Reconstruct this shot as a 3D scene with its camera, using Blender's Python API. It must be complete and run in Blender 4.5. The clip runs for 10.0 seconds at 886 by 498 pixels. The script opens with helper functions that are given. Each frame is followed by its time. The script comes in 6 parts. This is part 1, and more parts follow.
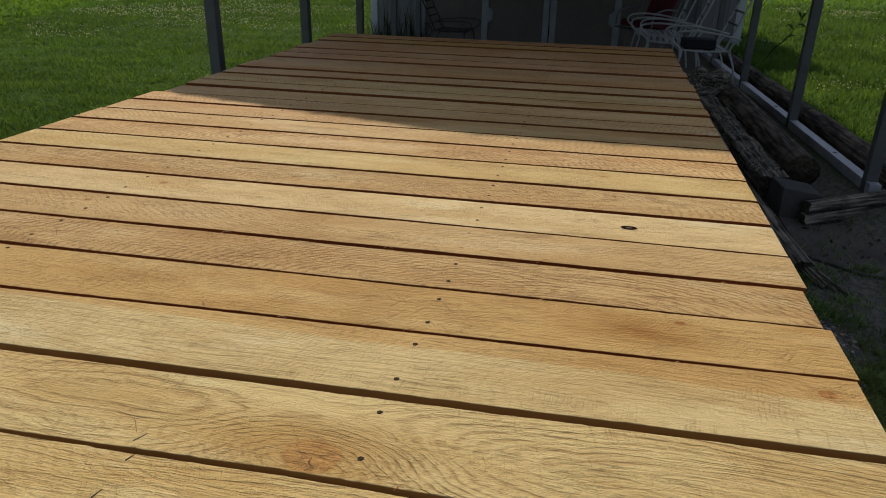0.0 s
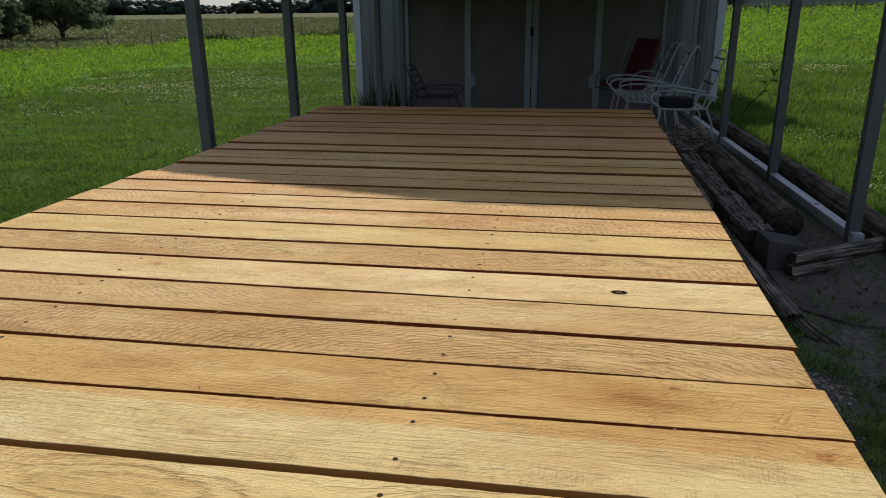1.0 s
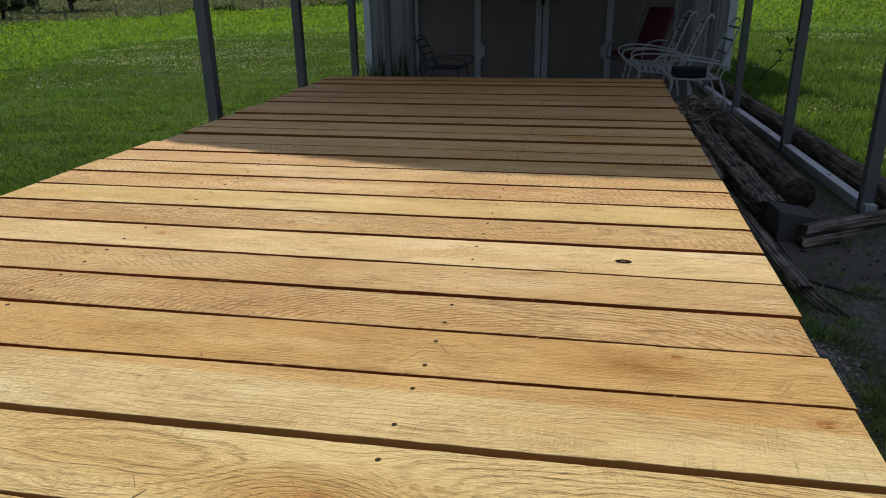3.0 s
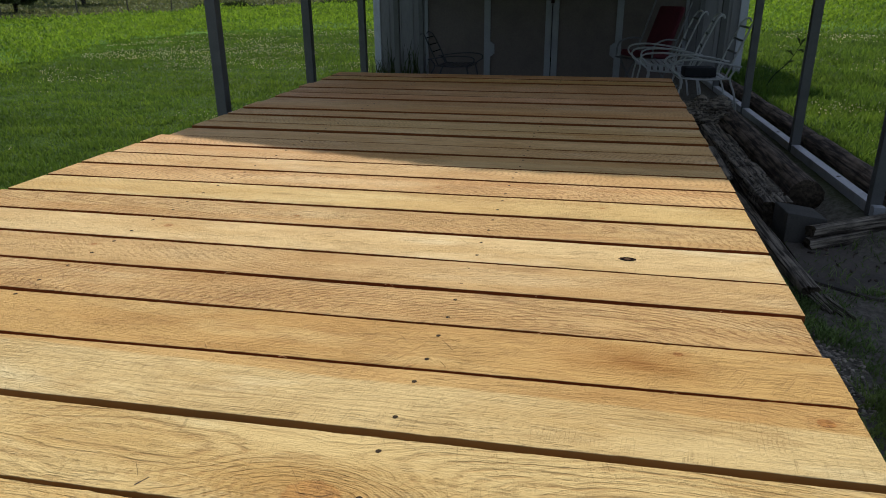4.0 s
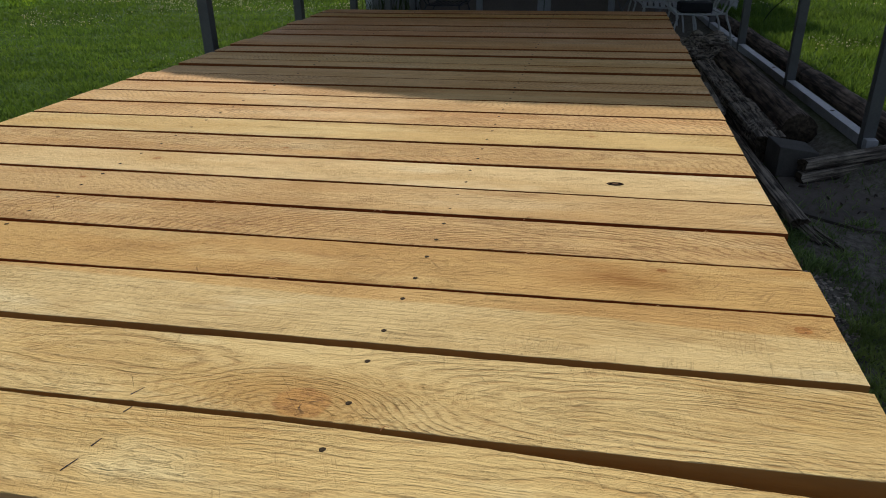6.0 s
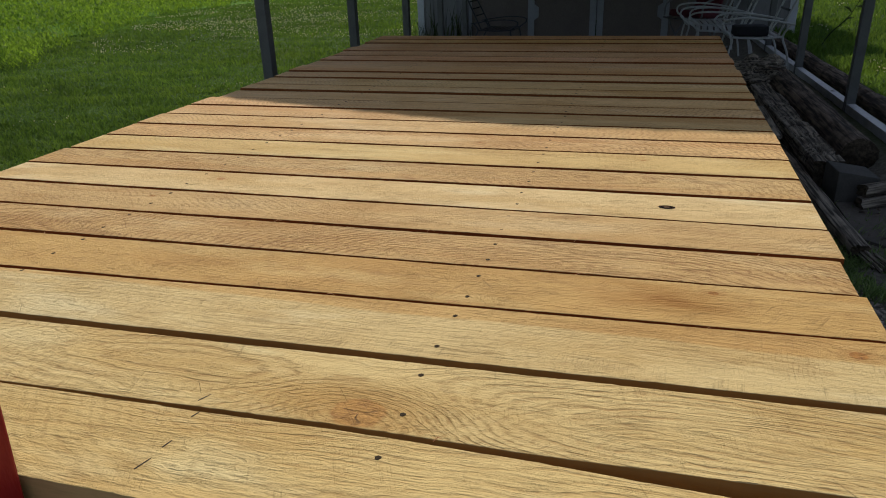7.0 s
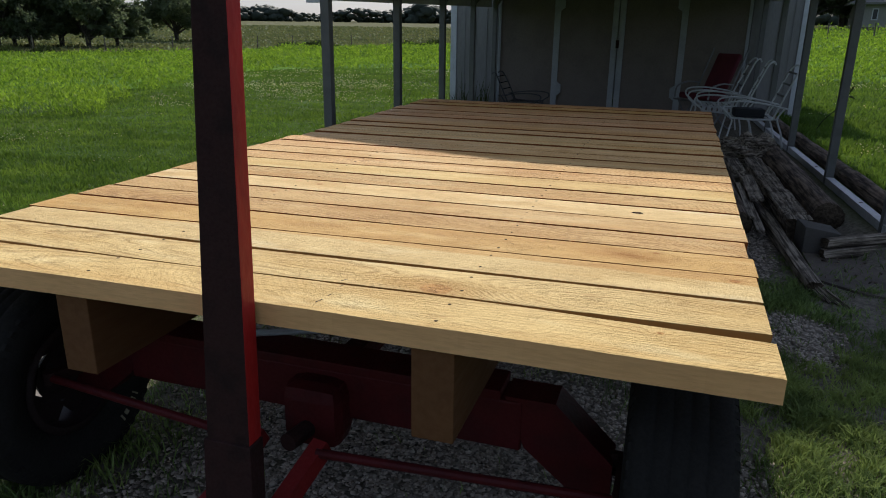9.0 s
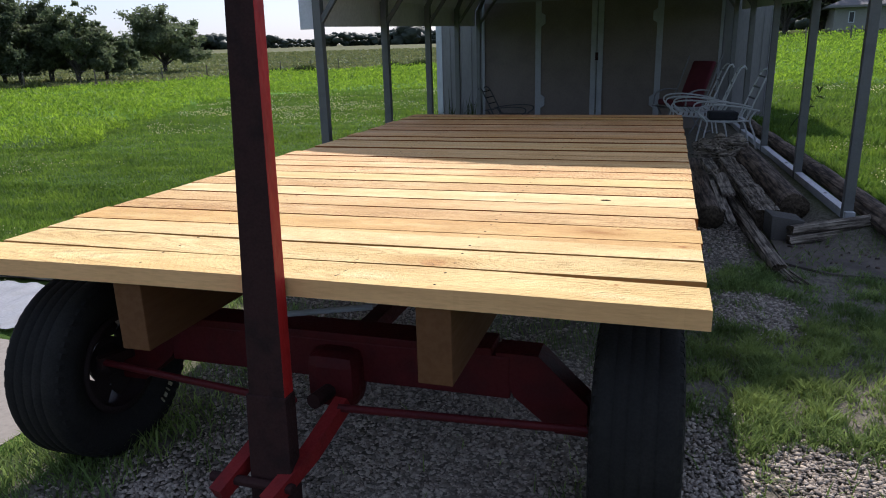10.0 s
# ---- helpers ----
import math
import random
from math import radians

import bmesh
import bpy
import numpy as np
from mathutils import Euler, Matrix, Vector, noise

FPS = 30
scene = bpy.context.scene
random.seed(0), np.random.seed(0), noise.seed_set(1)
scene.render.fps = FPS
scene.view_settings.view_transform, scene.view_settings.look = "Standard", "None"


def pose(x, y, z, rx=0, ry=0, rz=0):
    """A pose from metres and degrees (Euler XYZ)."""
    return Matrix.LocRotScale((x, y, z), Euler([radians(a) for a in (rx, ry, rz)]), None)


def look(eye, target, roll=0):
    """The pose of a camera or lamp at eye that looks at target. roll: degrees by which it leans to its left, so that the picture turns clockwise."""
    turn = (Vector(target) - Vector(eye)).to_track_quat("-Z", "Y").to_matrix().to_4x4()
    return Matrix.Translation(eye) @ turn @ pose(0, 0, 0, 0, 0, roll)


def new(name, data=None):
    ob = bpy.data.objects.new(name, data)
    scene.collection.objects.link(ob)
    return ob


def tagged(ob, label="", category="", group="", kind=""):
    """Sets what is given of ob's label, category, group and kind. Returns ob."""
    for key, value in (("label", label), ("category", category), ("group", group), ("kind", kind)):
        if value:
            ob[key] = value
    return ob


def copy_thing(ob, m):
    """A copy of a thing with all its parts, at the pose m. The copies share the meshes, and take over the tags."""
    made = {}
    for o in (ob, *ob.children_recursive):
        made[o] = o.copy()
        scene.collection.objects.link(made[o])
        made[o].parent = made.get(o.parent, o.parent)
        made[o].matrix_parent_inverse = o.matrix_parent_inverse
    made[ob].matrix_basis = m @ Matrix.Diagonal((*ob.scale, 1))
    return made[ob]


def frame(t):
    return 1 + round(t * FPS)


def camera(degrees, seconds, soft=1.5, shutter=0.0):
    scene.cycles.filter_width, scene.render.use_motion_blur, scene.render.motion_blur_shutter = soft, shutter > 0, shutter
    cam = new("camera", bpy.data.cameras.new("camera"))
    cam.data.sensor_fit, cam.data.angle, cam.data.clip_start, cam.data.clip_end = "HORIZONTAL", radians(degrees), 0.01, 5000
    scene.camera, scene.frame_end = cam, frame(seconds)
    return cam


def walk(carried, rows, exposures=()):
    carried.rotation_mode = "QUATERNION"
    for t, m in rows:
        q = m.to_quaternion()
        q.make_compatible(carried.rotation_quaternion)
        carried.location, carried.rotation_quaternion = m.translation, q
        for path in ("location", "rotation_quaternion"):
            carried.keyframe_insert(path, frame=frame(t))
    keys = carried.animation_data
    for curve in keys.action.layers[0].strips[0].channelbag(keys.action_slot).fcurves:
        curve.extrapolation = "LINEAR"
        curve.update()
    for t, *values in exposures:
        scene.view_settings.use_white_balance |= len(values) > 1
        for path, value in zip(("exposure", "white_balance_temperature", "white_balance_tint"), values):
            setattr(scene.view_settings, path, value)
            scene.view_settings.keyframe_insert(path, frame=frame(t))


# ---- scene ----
cam = camera(64.4, 10.0, soft=1.0)
PATH = [
    (0, (0.751, -0.482, 1.545), (0.373, 1.313, 0.748), 1.2),
    (0.2, (0.755, -0.482, 1.552), (0.419, 1.343, 0.807), 0.4),
    (0.5, (0.761, -0.483, 1.563), (0.405, 1.353, 0.854), -0.8),
    (0.7, (0.757, -0.487, 1.569), (0.407, 1.367, 0.905), -0.7),
    (1, (0.751, -0.492, 1.579), (0.384, 1.368, 0.942), -0.7),
    (1.2, (0.749, -0.493, 1.579), (0.382, 1.368, 0.945), -0.6),
    (1.5, (0.746, -0.494, 1.578), (0.381, 1.358, 0.917), -0.7),
    (1.7, (0.749, -0.491, 1.576), (0.398, 1.377, 0.951), -0.5),
    (2, (0.753, -0.486, 1.574), (0.441, 1.377, 0.915), -0.3),
    (2.2, (0.758, -0.484, 1.572), (0.391, 1.362, 0.895), -1),
    (2.5, (0.765, -0.481, 1.568), (0.368, 1.351, 0.871), -1.3),
    (2.7, (0.767, -0.482, 1.567), (0.378, 1.348, 0.86), -1.1),
    (3.8, (0.775, -0.489, 1.563), (0.365, 1.335, 0.852), -0.5),
    (4, (0.777, -0.49, 1.562), (0.365, 1.332, 0.848), -0.5),
    (4.2, (0.776, -0.492, 1.557), (0.355, 1.325, 0.835), -0.5),
    (4.5, (0.774, -0.496, 1.549), (0.342, 1.315, 0.817), -0.5),
    (4.7, (0.776, -0.498, 1.545), (0.35, 1.309, 0.8), -0.4),
    (5, (0.779, -0.501, 1.54), (0.343, 1.289, 0.762), -0.7),
    (5.2, (0.785, -0.503, 1.532), (0.342, 1.277, 0.736), -1),
    (5.5, (0.795, -0.506, 1.52), (0.345, 1.255, 0.685), -1.3),
    (5.7, (0.798, -0.508, 1.519), (0.424, 1.257, 0.655), -0.8),
    (6.8, (0.799, -0.549, 1.528), (0.295, 1.216, 0.733), -2.2),
    (7, (0.799, -0.556, 1.53), (0.273, 1.205, 0.739), -2.0),
    (7.2, (0.791, -0.584, 1.531), (0.257, 1.18, 0.754), -1.6),
    (7.5, (0.778, -0.625, 1.532), (0.104, 1.079, 0.731), -2.4),
    (7.8, (0.752, -0.767, 1.525), (0.065, 0.979, 0.827), -1),
    (8, (0.734, -0.861, 1.52), (0.079, 0.875, 0.772), -2.4),
    (8.2, (0.74, -0.96, 1.535), (0.11, 0.754, 0.717), -2.2),
    (8.5, (0.749, -1.109, 1.557), (0.181, 0.659, 0.813), 0.2),
    (8.8, (0.874, -1.266, 1.55), (0.238, 0.533, 0.949), -0.6),
    (9, (0.958, -1.371, 1.546), (0.373, 0.443, 0.939), 0.8),
    (9.2, (1.006, -1.451, 1.552), (0.445, 0.369, 0.939), 1.6),
    (9.5, (1.077, -1.571, 1.56), (0.473, 0.251, 0.997), 0.8),
    (9.8, (1.075, -1.671, 1.552), (0.466, 0.16, 1.025), -1.2),
    (10, (1.074, -1.738, 1.546), (0.499, 0.095, 0.988), -1.6),
]
EXPOSURES = [(0, -0.53, 6600, 10), (0.5, -0.36, 6550, 10), (1, -0.18, 6450, 10), (1.5, -0.19, 6400, 10), (2.5, -0.17, 6450, 10), (4, -0.19, 6500, 10), (5, -0.31, 6550, 10),
             (5.5, -0.38, 6550, 10), (7, -0.42, 6550, 10), (7.5, -0.48, 6550, 10), (8, -0.42, 6500, 10), (8.5, -0.22, 6450, 10), (9, -0.04, 6350, 12), (9.5, 0.26, 6200, 14),
             (10, 0.52, 6050, 17)]
walk(cam, [(t, look(eye, target, roll)) for t, eye, target, roll in PATH], EXPOSURES)

# ---- world, sun ----
SUN = Vector((-0.23, 1.04, 1.0)).normalized()
world = bpy.data.worlds.new("world")
scene.world = world
world.use_nodes = True
wn = world.node_tree.nodes
sky = wn.new("ShaderNodeTexSky")
sky.sky_type, sky.sun_disc = "NISHITA", False
sky.sun_elevation = math.asin(SUN.z)
sky.sun_rotation = math.atan2(SUN.x, SUN.y)
sky.air_density, sky.dust_density, sky.ozone_density = 1.0, 1.2, 1.5
wn["Background"].inputs["Strength"].default_value = 0.082
haze = wn.new("ShaderNodeMix")
haze.data_type = "RGBA"
haze.inputs[0].default_value = 0.42
haze.inputs[7].default_value = (6.2, 7.3, 9.0, 1.0)
world.node_tree.links.new(sky.outputs[0], haze.inputs[6])
cool = wn.new("ShaderNodeMix")
cool.data_type, cool.blend_type = "RGBA", "MULTIPLY"
cool.inputs[0].default_value = 1.0
cool.inputs[7].default_value = (0.95, 0.99, 1.07, 1.0)
world.node_tree.links.new(haze.outputs[2], cool.inputs[6])
world.node_tree.links.new(cool.outputs[2], wn["Background"].inputs[0])
sun = new("sun", bpy.data.lights.new("sun", "SUN"))
sun.data.energy, sun.data.angle, sun.data.color = 4.4, radians(1.2), (1.0, 0.94, 0.84)
sun.matrix_world = look((0, 0, 30), Vector((0, 0, 30)) - SUN)


# ---- materials ----
class Nodes:
    """A small writer of node materials."""

    def __init__(self, name, rough=0.7, metal=0.0):
        self.m = bpy.data.materials.new(name)
        self.m.use_nodes = True
        self.t = self.m.node_tree
        self.b = self.t.nodes["Principled BSDF"]
        self.b.inputs["Roughness"].default_value = rough
        self.b.inputs["Metallic"].default_value = metal
        self.co = None

    def put(self, sock, v):
        if isinstance(v, bpy.types.NodeSocket):
            self.t.links.new(v, sock)
        elif v is not None:
            sock.default_value = v

    def coord(self, which="Object"):
        n = self.t.nodes.new("ShaderNodeTexCoord")
        return n.outputs[which]

    def world_pos(self):
        return self.t.nodes.new("ShaderNodeNewGeometry").outputs["Position"]

    def island(self):
        return self.t.nodes.new("ShaderNodeNewGeometry").outputs["Random Per Island"]

    def rand(self):
        return self.t.nodes.new("ShaderNodeObjectInfo").outputs["Random"]

    def attr(self, name):
        n = self.t.nodes.new("ShaderNodeAttribute")
        n.attribute_type, n.attribute_name = "OBJECT", name
        return n.outputs["Vector"]

    def math(self, op, a, b=None, c=None, clamp=False):
        n = self.t.nodes.new("ShaderNodeMath")
        n.operation, n.use_clamp = op, clamp
        for i, v in enumerate((a, b, c)):
            self.put(n.inputs[i], v)
        return n.outputs[0]

    def vmath(self, op, a, b=None, scale=None):
        n = self.t.nodes.new("ShaderNodeVectorMath")
        n.operation = op
        self.put(n.inputs[0], a)
        if b is not None:
            self.put(n.inputs[1], b)
        if scale is not None:
            self.put(n.inputs["Scale"], scale)
        return n.outputs["Vector"]

    def split(self, v):
        n = self.t.nodes.new("ShaderNodeSeparateXYZ")
        self.put(n.inputs[0], v)
        return n.outputs

    def join(self, x, y, z=0.0):
        n = self.t.nodes.new("ShaderNodeCombineXYZ")
        for i, v in enumerate((x, y, z)):
            self.put(n.inputs[i], v)
        return n.outputs[0]

    def noise(self, v, scale, detail=3.0, rough=0.55, stretch=None):
        if stretch:
            v = self.vmath("MULTIPLY", v, stretch)
        n = self.t.nodes.new("ShaderNodeTexNoise")
        self.put(n.inputs["Vector"], v)
        n.inputs["Scale"].default_value = scale
        n.inputs["Detail"].default_value = detail
        n.inputs["Roughness"].default_value = rough
        return n.outputs["Fac"]

    def voronoi(self, v, scale, out="Distance", feature="F1"):
        n = self.t.nodes.new("ShaderNodeTexVoronoi")
        n.feature = feature
        self.put(n.inputs["Vector"], v)
        n.inputs["Scale"].default_value = scale
        return n.outputs[out]

    def step(self, v, lo, hi, a=0.0, b=1.0):
        n = self.t.nodes.new("ShaderNodeMapRange")
        n.interpolation_type = "SMOOTHSTEP"
        for i, x in enumerate((v, lo, hi, a, b)):
            self.put(n.inputs[i], x)
        return n.outputs[0]

    def mix(self, f, a, b, blend="MIX"):
        n = self.t.nodes.new("ShaderNodeMix")
        n.data_type, n.blend_type = "RGBA", blend
        self.put(n.inputs[0], f)
        for i, v in ((6, a), (7, b)):
            self.put(n.inputs[i], (*v, 1.0) if isinstance(v, tuple) and len(v) == 3 else v)
        return n.outputs[2]

    def bump(self, h, dist, strength=1.0):
        n = self.t.nodes.new("ShaderNodeBump")
        n.inputs["Strength"].default_value = strength
        n.inputs["Distance"].default_value = dist
        self.put(n.inputs["Height"], h)
        self.t.links.new(n.outputs[0], self.b.inputs["Normal"])

    def done(self, colour, rough=None):
        self.put(self.b.inputs["Base Color"], (*colour, 1.0) if isinstance(colour, tuple) else colour)
        self.put(self.b.inputs["Roughness"], rough)
        return self.m


def weathered(name, base, dark, scale=6.0, rough=0.7, metal=0.0, bump=0.002, stretch=None, grime=0.5, spec=0.3):
    """A plain surface with stains and fine grain."""
    n = Nodes(name, rough, metal)
    n.b.inputs["Specular IOR Level"].default_value = spec
    p = n.coord()
    big = n.noise(p, scale, 4, 0.6, stretch)
    fine = n.noise(p, scale * 14, 3, 0.6, stretch)
    f = n.math("MULTIPLY", n.step(big, 0.42, 0.7), grime)
    c = n.mix(f, base, dark)
    c = n.mix(n.step(fine, 0.35, 0.75, 0.0, 0.3), c, tuple(0.6 * v for v in base))
    n.bump(fine, bump, 0.6)
    return n.done(c, n.step(fine, 0.3, 0.7, rough - 0.08, min(1.0, rough + 0.1)))


def oak():
    """Rough-sawn oak: rings that bend round a knot, fibres, saw ripple, one stain; per plank by its own properties."""
    n = Nodes("rough_sawn_oak", 0.70)
    n.b.inputs["Specular IOR Level"].default_value = 0.22
    p = n.coord()
    x, y, z = n.split(p)
    seed = n.math("MULTIPLY", n.rand(), 37.0)
    q = n.vmath("ADD", p, n.join(seed, seed, 0.0))
    q2 = n.vmath("ADD", q, (11.3, 4.7, 2.1))
    g, k, s, saw = (n.split(n.attr(w)) for w in ("grain", "knot", "stain", "saw"))
    w1 = n.math("SUBTRACT", n.noise(q, 1.0, 3, 0.55, (1.3, 5.0, 1.0)), 0.5)
    w2 = n.math("SUBTRACT", n.noise(q, 1.0, 3, 0.6, (4.5, 16.0, 1.0)), 0.5)
    # distance from the heart of the log, which drifts along the board
    w3 = n.math("SUBTRACT", n.noise(q2, 1.0, 3, 0.6, (6.0, 22.0, 1.0)), 0.5)
    dy = n.math("ADD", n.math("SUBTRACT", y, g[0]), n.math("ADD", n.math("MULTIPLY", w1, 0.10), n.math("MULTIPLY", w3, 0.024)))
    dz = n.math("ADD", n.math("ADD", g[1], n.math("MULTIPLY", x, g[2])), n.math("MULTIPLY", w2, 0.03))
    r = n.math("SQRT", n.math("ADD", n.math("MULTIPLY", dy, dy), n.math("MULTIPLY", dz, dz)))
    kx = n.math("MULTIPLY", n.math("SUBTRACT", x, k[0]), 0.52)
    ky = n.math("SUBTRACT", y, k[1])
    kd = n.math("SQRT", n.math("ADD", n.math("MULTIPLY", kx, kx), n.math("MULTIPLY", ky, ky)))
    kr = n.math("DIVIDE", kd, n.math("MAXIMUM", k[2], 0.001))
    ke = n.math("EXPONENT", n.math("MULTIPLY", n.math("MULTIPLY", kr, kr), -0.8))
    big = n.step(k[2], 0.03, 0.08)
    # a second, healed eye further along the board
    e = n.split(n.attr("eye"))
    ex = n.math("MULTIPLY", n.math("SUBTRACT", x, e[0]), 0.42)
    ey = n.math("SUBTRACT", y, e[1])
    ed = n.math("ADD", n.math("SQRT", n.math("ADD", n.math("MULTIPLY", ex, ex), n.math("MULTIPLY", ey, ey))), n.math("MULTIPLY", w2, 0.075))
    ee = n.math("MULTIPLY", n.step(ed, 0.01, 0.085, 1.0, 0.0), e[2])
    r = n.math("ADD", r, n.math("MULTIPLY", ke, n.math("MULTIPLY", k[2], 1.4)))
    fibre = n.noise(q, 1.0, 3, 0.6, (5.0, 120.0, 120.0))
    streak = n.noise(q, 1.0, 3, 0.65, (2.2, 150.0, 150.0))
    pore = n.noise(q, 1.0, 2, 0.6, (30.0, 460.0, 460.0))
    grit = n.noise(q, 1.0, 4, 0.75, (50.0, 260.0, 260.0))
    band = n.math("SINE", n.math("ADD", n.math("MULTIPLY", r, 520.0), n.math("MULTIPLY", n.math("SUBTRACT", fibre, 0.5), 2.2)))
    where = n.noise(q, 1.0, 3, 0.6, (1.1, 4.5, 1.0))
    torn = n.step(n.noise(q, 1.0, 4, 0.75, (18.0, 80.0, 80.0)), 0.40, 0.60, 0.10, 1.0)
    strong = n.math("MULTIPLY", n.step(where, 0.40, 0.62, 0.22, 1.0), saw[2])
    strong = n.math("MAXIMUM", strong, n.math("MULTIPLY", n.math("MULTIPLY", ke, big), 0.75))
    strong = n.math("MULTIPLY", strong, n.math("SUBTRACT", 1.0, ee))
    ovals = n.math("MULTIPLY", n.math("MULTIPLY", n.step(n.math("SINE", n.math("MULTIPLY", ed, 560.0)), 0.35, 0.97), ee), torn)
    line = n.math("MULTIPLY", n.math("MULTIPLY", n.step(band, 0.30, 1.0), strong), torn)
    pale_eye = n.math("MULTIPLY", n.step(ed, 0.015, 0.06, 0.55, 0.0), e[2])
    soft = n.math("MULTIPLY", n.step(band, -1.0, 1.0), n.math("MULTIPLY", strong, 0.35))
    # thin marks left by the saw, lying across the board, in patches
    across = n.math("ADD", x, n.math("MULTIPLY", y, saw[0]))
    phase = n.math("ADD", n.math("MULTIPLY", across, 860.0), n.math("MULTIPLY", n.math("SUBTRACT", n.noise(q, 1.0, 4, 0.65, (30.0, 9.0, 9.0)), 0.5), 26.0))
    rip = n.math("MULTIPLY", n.step(n.math("SINE", phase), 0.55, 1.0), n.step(n.noise(q, 1.0, 4, 0.7, (2.6, 7.0, 1.0)), 0.46, 0.62))
    rip = n.math("MULTIPLY", n.math("MULTIPLY", rip, n.step(n.noise(q, 1.0, 4, 0.8, (70.0, 22.0, 22.0)), 0.42, 0.58)), saw[1])
    # fine combing along the rings, and hairline cuts across the board
    comb = n.math("SINE", n.math("ADD", n.math("MULTIPLY", r, 1350.0), n.math("MULTIPLY", n.math("SUBTRACT", fibre, 0.5), 4.0)))
    comb = n.math("MULTIPLY", n.step(comb, -0.2, 1.0), n.math("MULTIPLY", n.step(n.noise(q2, 1.0, 4, 0.7, (5.0, 14.0, 3.0)), 0.40, 0.60), n.step(n.noise(q, 1.0, 4, 0.75, (26.0, 90.0, 90.0)), 0.36, 0.58, 0.1, 1.0)))
    slant = n.vmath("ADD", q2, n.join(n.math("MULTIPLY", y, saw[0]), 0.0, 0.0))
    cuts = n.math("MULTIPLY", n.step(n.noise(slant, 1.0, 3, 0.7, (150.0, 5.0, 5.0)), 0.56, 0.70), n.step(n.noise(q, 1.0, 4, 0.7, (4.0, 11.0, 2.0)), 0.42, 0.60))
    cuts = n.math("MULTIPLY", n.math("MULTIPLY", cuts, n.step(n.noise(q2, 1.0, 3, 0.75, (60.0, 75.0, 60.0)), 0.38, 0.56)), n.math("ADD", n.math("MULTIPLY", saw[1], 0.7), 0.3))
    # nested arches of torn grain, and the long arcs of a circular saw
    arc = n.split(n.attr("arc"))
    ax = n.math("MULTIPLY", n.math("SUBTRACT", x, arc[0]), 0.55)
    ay = n.math("SUBTRACT", y, arc[1])
    ar = n.math("ADD", n.math("SQRT", n.math("ADD", n.math("MULTIPLY", ax, ax), n.math("MULTIPLY", ay, ay))), n.math("ADD", n.math("MULTIPLY", w2, 0.035), n.math("MULTIPLY", w1, 0.06)))
    rough_cut = n.step(n.noise(q2, 1.0, 4, 0.75, (38.0, 70.0, 60.0)), 0.36, 0.56, 0.05, 1.0)
    arch = n.math("SINE", n.math("ADD", n.math("MULTIPLY", ar, 520.0), n.math("MULTIPLY", n.math("SUBTRACT", n.noise(q, 1.0, 3, 0.7, (40.0, 60.0, 60.0)), 0.5), 5.0)))
    arch = n.math("MULTIPLY", n.math("MULTIPLY", n.step(arch, 0.05, 0.95), rough_cut), n.math("MULTIPLY", arc[2], n.step(n.noise(q2, 1.0, 3, 0.6, (2.6, 9.0, 2.0)), 0.34, 0.56, 0.15, 1.0)))
    ridge = n.math("MULTIPLY", n.step(n.noise(q2, 1.0, 4, 0.7, (24.0, 170.0, 60.0)), 0.55, 0.68), n.math("MAXIMUM", arc[2], 0.55))
    pale, tan, honey, cream = (0.69, 0.492, 0.226), (0.40, 0.225, 0.076), (0.53, 0.317, 0.104), (0.78, 0.630, 0.360)
    c = n.mix(n.step(n.noise(q, 1.0, 4, 0.6, (1.5, 6.5, 2.0)), 0.42, 0.66, 0.0, 0.62), pale, honey)
    c = n.mix(n.step(n.noise(q2, 1.0, 4, 0.6, (1.7, 7.0, 1.0)), 0.52, 0.68, 0.0, 0.60), c, cream)
    c = n.mix(n.step(n.noise(q2, 1.0, 5, 0.7, (4.0, 26.0, 2.0)), 0.56, 0.72, 0.0, 0.38), c, tan)
    c = n.mix(n.step(streak, 0.46, 0.72, 0.0, 0.15), c, tan)
    c = n.mix(pale_eye, c, cream)
    c = n.mix(soft, c, tan)
    c = n.mix(n.math("MULTIPLY", n.math("MAXIMUM", line, n.math("MULTIPLY", ovals, 0.6)), 0.46), c, (0.27, 0.14, 0.044))
    tear = n.math("MULTIPLY", n.step(n.noise(q2, 1.0, 4, 0.72, (13.0, 300.0, 300.0)), 0.54, 0.66), n.step(n.noise(q2, 1.0, 3, 0.65, (5.0, 20.0, 3.0)), 0.42, 0.60, 0.0, 1.0))
    c = n.mix(n.math("MULTIPLY", tear, 0.28), c, (0.26, 0.135, 0.045))
    c = n.mix(n.step(n.noise(q, 1.0, 4, 0.7, (7.0, 24.0, 3.0)), 0.50, 0.74, 0.0, 0.34), c, (0.36, 0.195, 0.065))
    c = n.mix(n.step(pore, 0.61, 0.70, 0.0, 0.26), c, (0.26, 0.14, 0.045))
    c = n.mix(n.math("MULTIPLY", n.step(grit, 0.57, 0.68, 0.0, 0.34), n.step(where, 0.35, 0.6, 1.0, 0.35)), c, (0.28, 0.15, 0.05))
    c = n.mix(n.math("MULTIPLY", comb, 0.22), c, (0.32, 0.175, 0.058))
    c = n.mix(n.math("MULTIPLY", cuts, 0.50), c, (0.23, 0.12, 0.042))
    c = n.mix(n.math("MULTIPLY", rip, 0.42), c, (0.27, 0.135, 0.042))
    c = n.mix(n.math("MULTIPLY", ridge, 0.45), c, (0.86, 0.66, 0.37))
    c = n.mix(n.math("MULTIPLY", arch, 0.58), c, (0.27, 0.112, 0.026))
    sx = n.math("MULTIPLY", n.math("SUBTRACT", x, s[0]), 0.42)
    sy = n.math("SUBTRACT", y, s[1])
